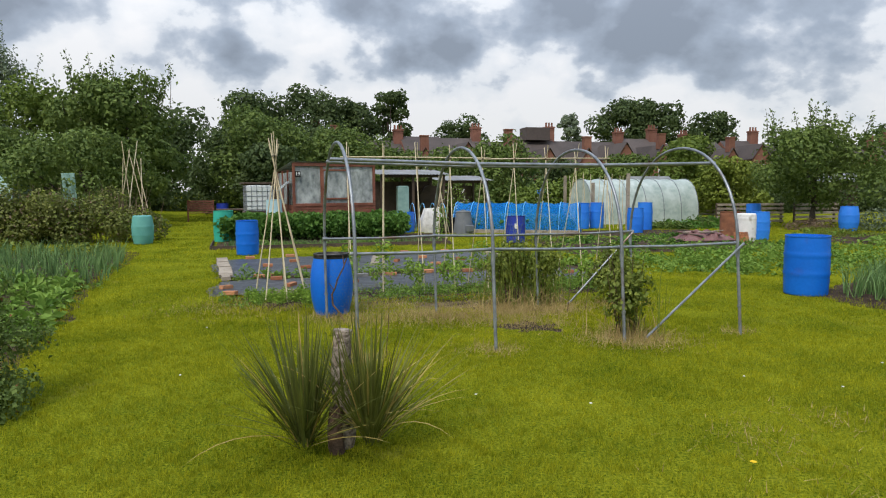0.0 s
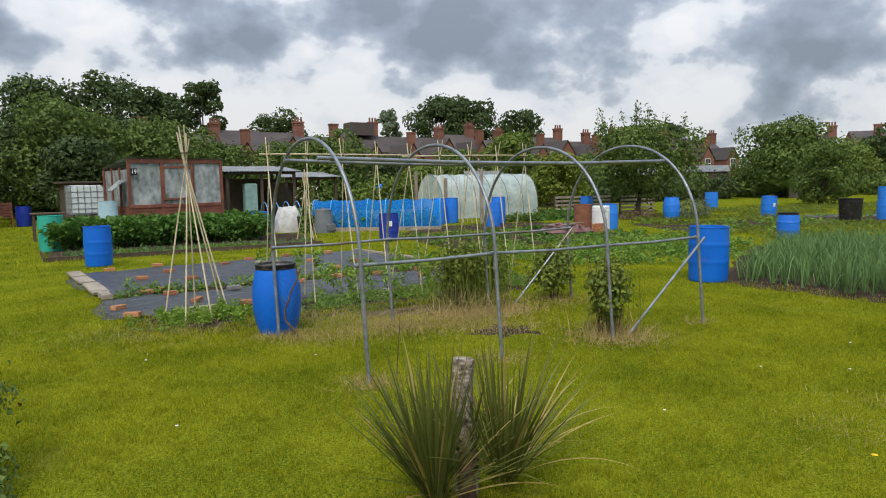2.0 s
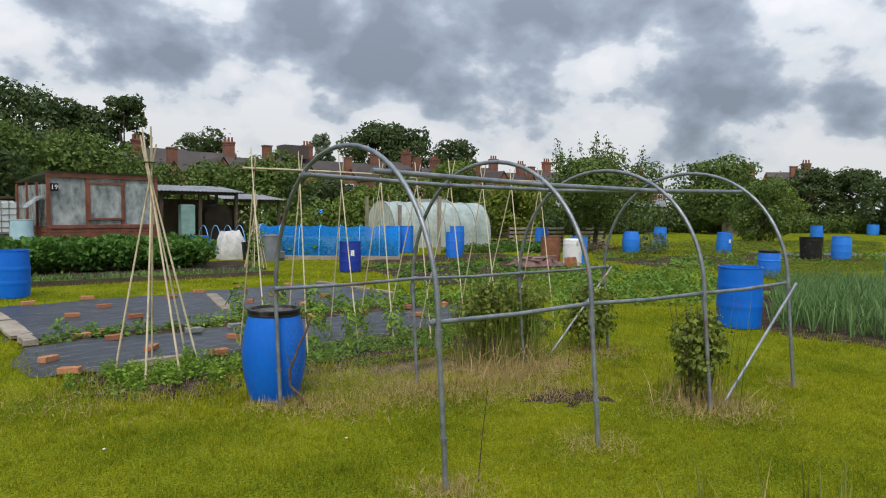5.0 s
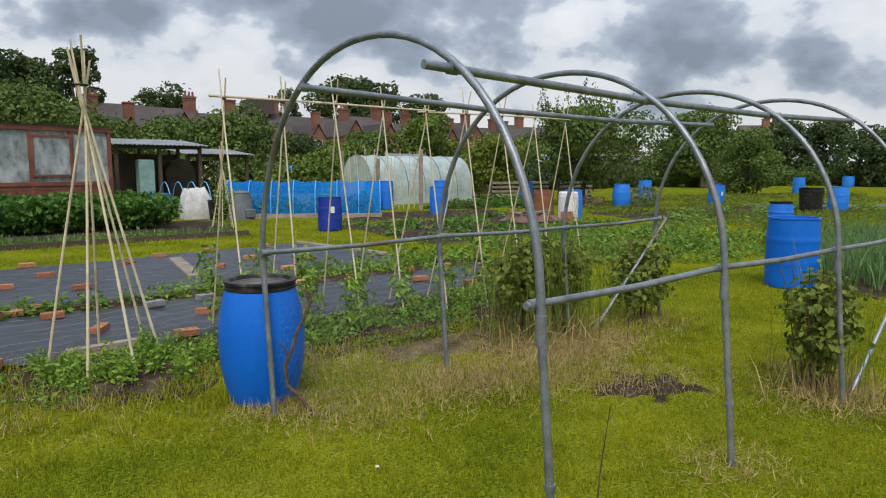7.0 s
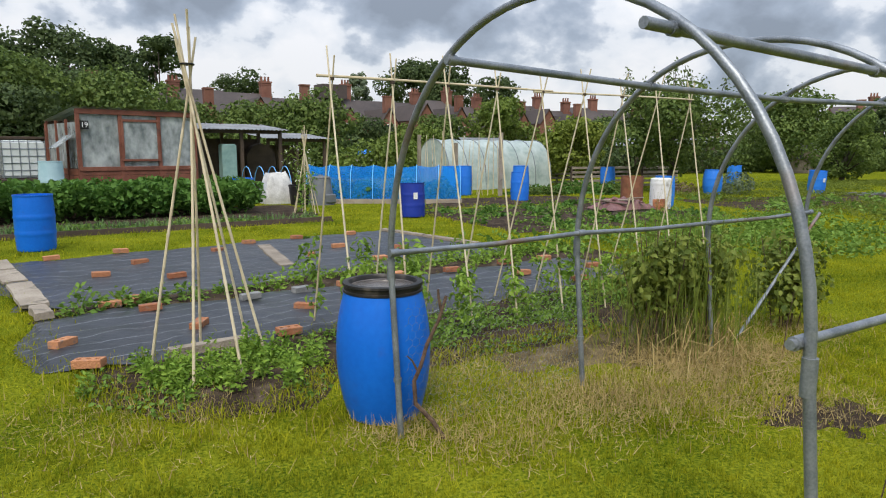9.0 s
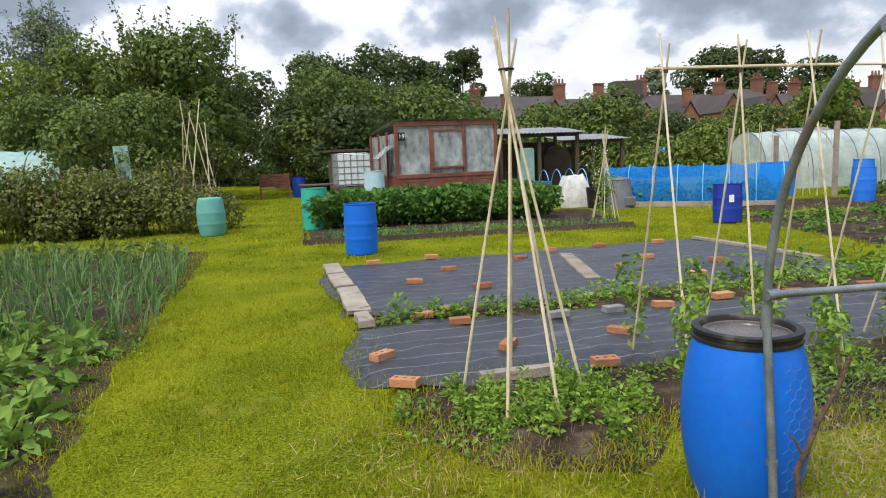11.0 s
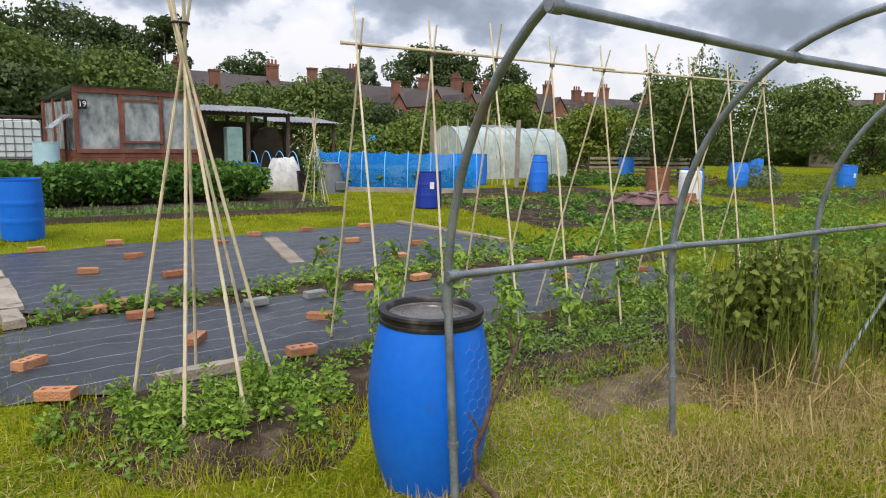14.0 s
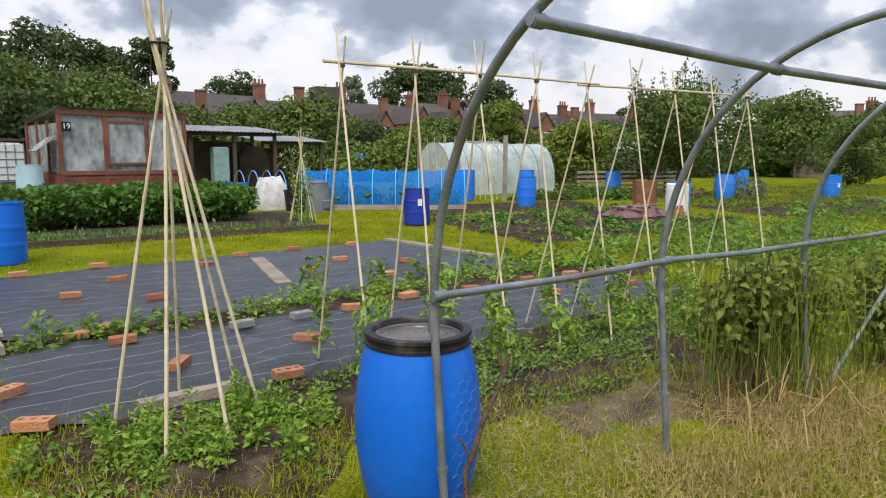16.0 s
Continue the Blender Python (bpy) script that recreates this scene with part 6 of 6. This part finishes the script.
tree("tree", -12.0, 41.0, 4.6, 2.6, L_OAK, "dark bushy tree behind the tank", 106, low=0.05, n=8000, leaf=0.24)
tree("tree", -25.0, 44.5, 6.0, 3.0, L_OAK, "dark bushy tree at the path's end", 107, low=0.05, n=8000, leaf=0.26)
tree("tree", -33.0, 46.5, 11.6, 3.8, L_GREY, "tall greyish feathery tree", 108, low=0.10, n=12400, leaf=0.22, clumps=46, pointed=0.45, shoots=16)
tree("tree", -36.9, 43.4, 11.2, 3.6, L_GREY, "tall greyish feathery tree", 109, low=0.10, n=11800, leaf=0.22, clumps=46, pointed=0.45, shoots=14)
tree("tree", -58.0, 55.7, 14.6, 6.0, L_OAK, "far dark pine with a rounded crown", 116, low=0.45, n=8000, leaf=0.4, trunk=0.35, clumps=30)
tree("tree", -41.5, 35.5, 7.2, 4.4, L_TREE, "tall green tree behind the red shed", 110, low=0.10, n=11200, leaf=0.3, clumps=32)
tree("tree", -31.0, 36.5, 7.0, 4.0, L_TREE, "green tree behind the red shed", 111, low=0.08, n=10400, leaf=0.28, clumps=30)
tree("tree", -22.5, 32.5, 4.8, 2.4, L_TREE, "green tree behind the hedge", 112, low=0.12, n=7200, leaf=0.22)
tree("tree", -17.5, 31.0, 4.6, 2.8, L_TREE, "dense green tree over the hedge", 113, low=0.15, n=8800, leaf=0.2)
tree("tree", -28.0, 58.0, 9.0, 5.0, L_OAK, ORCH, 114, low=0.05, n=8000, leaf=0.4)
tree("tree", -41.0, 25.0, 8.0, 4.5, L_OAK, ORCH, 115, low=0.05, n=7200, leaf=0.35)
for i, (x, y, h, r) in enumerate(((-25.5, 79, 13.2, 5.6), (-19.5, 80, 13.6, 5.2), (-15.0, 84, 12.6, 3.8))):
    tree("tree", x, y, h, r, L_OAK, OAK, 120 + i, low=0.15, n=8800, leaf=0.45, trunk=0.35, clumps=34)
tree("tree", -12.2, 101.5, 16.4, 3.9, L_OAK, OAK, 124, low=0.2, n=6400, leaf=0.55, trunk=0.4, clumps=26)
tree("tree", -2.5, 127, 14.4, 5.4, L_OAK, OAK, 125, low=0.3, n=5600, leaf=0.6, trunk=0.4)
tree("tree", 27.0, 124.5, 17.6, 6.2, L_OAK, OAK, 126, low=0.35, n=7200, leaf=0.6, trunk=0.4, clumps=30)
tree("tree", 32.5, 123, 17.2, 5.8, L_OAK, OAK, 127, low=0.35, n=7200, leaf=0.6, trunk=0.4, clumps=30)
tree("tree", 41.5, 119.5, 14.6, 5.4, L_OAK, OAK, 128, low=0.3, n=5600, leaf=0.6, trunk=0.4)
tree("tree", 18.2, 126, 15.2, 2.6, L_GREY, "far thin greyish tree", 129, low=0.4, n=2560, leaf=0.6, trunk=0.3)
tree("tree", 68, 112, 11.5, 4.0, L_OAK, OAK, 130, low=0.3, n=4800, leaf=0.6, trunk=0.3)
tree("tree", 19.1, 60.7, 6.2, 3.4, L_LIGHT, "rounded pale green tree before the houses", 131, low=0.05, n=8000, leaf=0.32)
tree("tree", 14.9, 30.6, 4.6, 2.5, L_TREE, "plum tree with long upright shoots on the plots", 132, low=0.26, n=10400, leaf=0.17, trunk=0.13, clumps=30, shoots=22)
tree("tree", 13.2, 36.0, 3.4, 1.9, L_YEL, "small yellowish fruit tree", 133, low=0.2, n=4800, leaf=0.2, trunk=0.09)
tree("tree", 41.0, 51.5, 7.0, 4.6, L_TREE, ORCH, 134, low=0.06, n=9600, leaf=0.32, clumps=32)
tree("tree", 31.2, 36.9, 3.9, 2.1, L_TREE, "small bushy tree on the far lawn", 135, low=0.08, n=5600, leaf=0.2)
tree("tree", 64.7, 62.6, 6.9, 3.5, L_OAK, OAK, 136, low=0.05, n=5600, leaf=0.4)
tree("tree", 67.5, 59.5, 7.1, 3.5, L_OAK, OAK, 137, low=0.05, n=5600, leaf=0.4)
tree("tree", 58.5, 47.3, 5.2, 4.0, L_OAK, OAK, 138, low=0.04, n=7200, leaf=0.35)
tree("tree", 72.0, 27.0, 6.5, 4.4, L_OAK, OAK, 140, low=0.04, n=7200, leaf=0.35)
for i, (x, y, h, r, m) in enumerate(((-12.0, 57.0, 7.0, 4.0, L_OAK), (-6.5, 58.5, 6.2, 3.8, L_TREE), (-2.0, 57.0, 5.9, 3.8, L_TREE), (1.8, 52.4, 5.5, 3.3, L_TREE), (6.5, 60.5, 5.2, 3.6, L_OAK), (10.5, 58.0, 4.2, 3.0, L_LIGHT), (14.0, 61.0, 4.6, 3.2, L_TREE), (23.0, 55.0, 4.3, 3.4, L_LIGHT), (27.5, 60.0, 5.0, 3.8, L_TREE), (31.5, 62.5, 4.8, 3.6, L_OAK), (36.0, 62.0, 5.4, 3.8, L_TREE), (48.0, 62.0, 5.6, 4.2, L_TREE), (54.0, 58.0, 5.2, 4.0, L_LIGHT), (17.0, 45.0, 3.2, 2.2, L_YEL))):
    tree("tree", x, y, h * (0.98, 0.80, 0.88)[i % 3], r, m, "bushy garden tree before the terraced houses", 150 + i, low=0.04, n=6720, leaf=0.3, group="garden trees")
for i, (x0, y0, x1, y1, h) in enumerate(((-8, 46, 4, 50, 2.2), (3, 48, 20, 50, 2.0), (20, 48, 36, 52, 1.8), (36, 56, 62, 50, 1.8), (-45, 52, -28, 62, 5.0), (60, 52, 74, 24, 1.5), (-48, 20, -44, 40, 5.0), (-30, 60, -8, 64, 4.6), (-20, 50, -10, 53, 3.0))):
    rr = np.random.default_rng(400 + i)
    nn = int(math.hypot(x1 - x0, y1 - y0) / 1.1)
    cl = []
    for k in range(nn):
        s = (k + rr.random()) / nn
        q = rr.uniform(0.75, 1.25) * h / 2
        cl.append((x0 + (x1 - x0) * s, y0 + (y1 - y0) * s + rr.uniform(-0.6, 0.6), q, 1.1, 1.0, q))
    bushy("hedge", cl, 380 * nn, 0.3, (L_TREE, L_LIGHT, L_OAK)[i % 3], "uneven green hedge and undergrowth", "hedge", 420 + i, group="far hedges")


# ---- low growth and sheets on the middle and far plots ----
def ground_cover(name, poly, n, leaf, material, label, seed, low=0.02, high=0.16, patchy=0.9, wide=0.55):
    rng = np.random.default_rng(seed)
    p = scatter(poly, n, rng)
    k = np.array([noise.noise((x * patchy, y * patchy, seed)) for x, y in p])
    p, k = p[k > -0.08], k[k > -0.08]
    c = p.mean(0)
    t = thing(name, c[0], c[1], label, "plants", kind="stuff")
    pts = np.concatenate([p - c, rng.uniform(low, high, (len(p), 1)) * (0.6 + 1.2 * np.maximum(k, 0))[:, None]], 1)
    part("leaf_cover", leaves("leaf_cover", pts, rng.normal(size=pts.shape) * np.array([1, 1, 0.6]), leaf, leaf * wide, material, rng), material, t)


ground_cover("weeds", PLOT_MID, 2600, 0.10, L_VEG, "low green weeds over the dug plot", 701)
ground_cover("weeds", [(3.4, 14.6), (8.4, 13.6), (10.4, 17.0), (11.4, 20.6), (9.0, 20.4), (3.2, 18.2)], 5500, 0.10, L_VEG, "rank green weeds and strawberries behind the frame", 702, high=0.26)
ground_cover("weeds", [(7.4, 29.5), (12.5, 29.0), (13.0, 32.6), (8.0, 31.0)], 4000, 0.13, L_TREE, "leafy green crop before the polytunnel", 703, high=0.42)
ground_cover("weeds", [(11.5, 16.8), (16.0, 18.6), (24.0, 20.0), (25.0, 23.0), (12.0, 21.5)], 9000, 0.13, L_YEL, "rough weedy grass beyond the onions", 704, high=0.24, wide=0.16)
ground_cover("weeds", [(12.0, 24.0), (30.0, 27.0), (40.0, 36.0), (26.0, 36.0), (14.0, 31.5)], 14000, 0.2, L_YEL, "rough tussocky grass on far plots", 705, high=0.22, patchy=0.35, wide=0.14)
ground_cover("weeds", [(17.0, 16.5), (25.0, 15.0), (45.0, 24.0), (42.0, 33.0), (27.0, 24.5)], 12000, 0.22, L_RASP, "tall weeds on far plots", 706, high=0.36, patchy=0.3, wide=0.16)
ground_cover("weeds", [(-7.3, 20.15), (-0.7, 22.15), (-0.9, 22.9), (-7.6, 21.5)], 2600, 0.08, L_VEG, "weeds along the potato bed", 707, high=0.14)
ground_cover("weeds", [(-6.3, 12.2), (-8.4, 17.2), (-14.5, 17.0), (-12.0, 11.0)], 5200, 0.06, L_VEG, "small weeds between the onions", 708, high=0.10)
ground_cover("weeds", [(-5.6, 10.4), (-6.5, 12.4), (-10.0, 11.0), (-9.0, 8.5)], 1500, 0.05, L_VEG, "small weeds between the leafy vegetables", 709, high=0.06)
rngh = np.random.default_rng(710)
sh = rngh.random((520, 1))
hs = np.array([-18.6, 20.7]) * (1 - sh) + np.array([-11.6, 22.9]) * sh + rngh.normal(0, 0.35, (520, 2)) - np.array([-15.0, 21.3])
dh = thing("dry_stalks", -15.0, 22.0, "dry brownish stalks and seed heads standing in the bramble hedge", "dry stalks", kind="stuff")
part("stalk_field", blades("stalk_field", hs, 1.70, 0.018, L_BROWN, rngh, lean=0.14, segs=2, bend=0.35), L_BROWN, dh)
for poly, label, sd in (([(20.3, 26.2), (28.8, 23.4), (29.6, 24.6), (20.8, 27.8)], "faded grey weed membrane strip on a far plot", 21), ([(16.7, 14.3), (18.8, 16.4), (22.5, 15.3), (20.5, 12.9)], "flat grey weed membrane beside the onions", 22)):
    ob = patch("weed_membrane", poly, SHEET, label, rise=0.06, step=0.2, rough=0.02, seed=sd)
    del ob["kind"]
    tagged(ob, label, "weed membrane", "weed membranes")


def bungalow():
    t = thing("bungalow", 70.5, 49.1, "low brown brick bungalow with a dark roof and white windows", "house", rz=-66)
    w, d, e, r = 15.0, 8.0, 2.9, 4.4
    part("wall", Geo().box((w / 2, d / 2, e / 2), (w, d, e)), WALLBRICK, t)
    g = Geo()
    g.add([(-0.4, -0.4, e - 0.05), (w + 0.4, -0.4, e - 0.05), (w - 1.5, d / 2, r), (1.5, d / 2, r), (-0.4, d + 0.4, e - 0.05), (w + 0.4, d + 0.4, e - 0.05), (-0.4, -0.4, e - 0.25), (w + 0.4, -0.4, e - 0.25)], [(0, 1, 2, 3), (3, 2, 5, 4), (0, 3, 4), (1, 5, 2)])
    part("roof", g, SLATE, t)
    part("fascia", Geo().box((w / 2, -0.42, e - 0.14), (w + 0.8, 0.04, 0.22)), WHITEPAINT, t)
    for wx, ww in ((1.2, 1.2), (4.2, 1.1), (6.6, 1.5), (10.0, 1.3), (13.0, 1.3)):
        f = part("window", Geo().box((wx, -0.03, 1.75), (ww, 0.06, 1.2)), WHITEPAINT, t, "white window frame")
        for sx in (-0.25, 0.25):
            part("pane", Geo().box((wx + sx * ww, -0.07, 1.78), (ww * 0.38, 0.02, 0.9)), WINDARK, f)
    part("chimney", Geo().box((2.6, d / 2, r + 0.3), (0.7, 0.6, 1.2)), WALLBRICK, t)


bungalow()


# ---- houses ----
def house(x, y, rz, w, label, stack, dormer, k):
    t = thing("terraced_house", x, y, label, "house", "terraced houses", rz=rz)
    lift = 0.35 * math.sin(k * 2.3)
    D, E, R = 8.0, 5.5 + lift, 8.1 + lift
    part("wall", Geo().box((w / 2, D / 2, E / 2), (w, D, E)), WALLBRICK, t)
    part("gable", Geo().prism([(0, E), (D, E), (D / 2, R - 0.15)], -0.1, 0.1), WALLBRICK, t, at=pose(0.1, 0, 0, 0, 0, 90))
    g = Geo()
    g.add([(0, -0.3, E - 0.1), (w, -0.3, E - 0.1), (w, D / 2, R), (0, D / 2, R), (0, D + 0.3, E - 0.1), (w, D + 0.3, E - 0.1), (0, -0.3, E - 0.25), (w, -0.3, E - 0.25)], [(0, 1, 2, 3), (3, 2, 5, 4), (6, 7, 1, 0)])
    roof = part("roof", g, SLATE, t)
    if stack:
        c = part("chimney", Geo().box((w - 0.3, D * 0.47, R + 0.2), (1.15, 0.9, 2.1)).box((w - 0.3, D * 0.47, R + 1.25), (1.3, 1.05, 0.2)).box((w - 0.3, D * 0.47, R + 0.95), (1.22, 0.97, 0.1)), WALLBRICK, roof)
        for q in range(3):
            part("chimney_pot", Geo().lathe([(0.14, 0), (0.11, 0.5), (0.14, 0.55)], 10, c=(w - 0.7 + 0.4 * q, D * 0.47, R + 1.34)), WALLBRICK, t)
    ww, wd = w * 0.5, 4.5
    we, wr = 5.0 + 0.5 * math.sin(k * 1.7), 6.9 + 0.5 * math.sin(k * 1.7)
    part("rear_wing", Geo().box((ww / 2, -wd / 2, we / 2), (ww, wd, we)), WALLBRICK, t)
    g = Geo()
    g.add([(-0.1, -wd - 0.2, we - 0.1), (ww / 2, -wd - 0.2, wr), (ww + 0.1, -wd - 0.2, we - 0.1), (-0.1, 2.4, we - 0.1), (ww / 2, 2.4, wr), (ww + 0.1, 2.4, we - 0.1)], [(0, 1, 4, 3), (1, 2, 5, 4)])
    part("wing_roof", g, SLATE, t)
    part("wing_gable", Geo().prism([(0, we), (ww, we), (ww / 2, wr - 0.1)], -wd, -wd + 0.1), WALLBRICK, t)
    if k % 2 == 1:
        part("wing_chimney", Geo().box((ww * 0.5, -wd + 0.5, wr + 0.4), (0.9, 0.7, 1.9)).box((ww * 0.5, -wd + 0.5, wr + 1.3), (1.02, 0.82, 0.14)), WALLBRICK, t)
    for wx, wz, yy in ((w * 0.76, 3.8, -0.03), (w * 0.76, 1.7, -0.03), (ww / 2, 4.0, -wd - 0.03)):
        f = part("window", Geo().box((wx, yy, wz), (1.1, 0.06, 1.5)), WHITEPAINT, t, "white window frame")
        for sx in (-0.26, 0.26):
            for sz in (-0.36, 0.36):
                part("pane", Geo().box((wx + sx, yy - 0.035, wz + sz), (0.44, 0.02, 0.62)), WINDARK, f)
    if dormer:
        part("dormer", Geo().box((w / 2, D * 0.4, R + 0.3), (3.2, 2.4, 1.6)), SLATE, t, "flat-roofed grey loft extension")


hx, hy = -22.0, 75.6
for k in range(19):
    ang = 17 if k < 12 else 8
    wdt = 5.0
    house(hx, hy, ang, wdt, "red brick terraced house with a slate roof and chimney", k % 2 == 0 or k in (9, 13), k == 6, k)
    hx += wdt * math.cos(radians(ang))
    hy += wdt * math.sin(radians(ang))
for k, (x, y, a) in enumerate(((74.0, 88.0, -30), (79.0, 82.0, -30))):
    house(x, y, a, 6.0, "red brick house behind the far trees", True, False, k)

ws = thing("leaning_panel", -16.9, 28.6, "pale greenish panel standing behind the hedge", "panel", rz=-20)
part("sheet", Geo().box((0, 0, 1.25), (0.75, 0.04, 2.5), bev=0.01, m=pose(0, 0, 0, 4, 0, 0)), GREENFILM, ws)

# a clump of coarse grass at the corner of the onion bed
cg = thing("grass_clump", 6.9, 8.5, "coarse yellow-green grass clump at the bed corner", "grass")
rg = np.random.default_rng(640)
part("long_blade_field", blades("long_blade_field", rg.normal(0, 0.22, (420, 2)), 0.75, 0.012, L_YEL, rg, lean=0.28, segs=2, bend=0.9), L_YEL, cg)
# daisies and dandelions in the lawn
DAISY = [(1.9, 5.0), (3.3, 6.6), (2.6, 6.9), (-1.4, 8.6), (-2.5, 6.8), (0.2, 6.3), (4.1, 7.4), (-3.1, 8.9), (1.1, 6.1)]
for k, (x, y) in enumerate(DAISY):
    f = thing("lawn_flower", x, y, "yellow dandelion head in the lawn" if k == 0 else "tiny white daisy in the lawn", "flower", "flowers in the lawn")
    part("stem", Geo().tube([(0, 0, 0), (0.004, 0, 0.045)], 0.0012, 4), L_VEG, f)
    part("head", Geo().lathe([(0.003, 0.042), (0.012 + 0.008 * (k == 0), 0.046), (0.010, 0.05), (0, 0.052)], 10), L_WHITE if k else FLOWER, f)
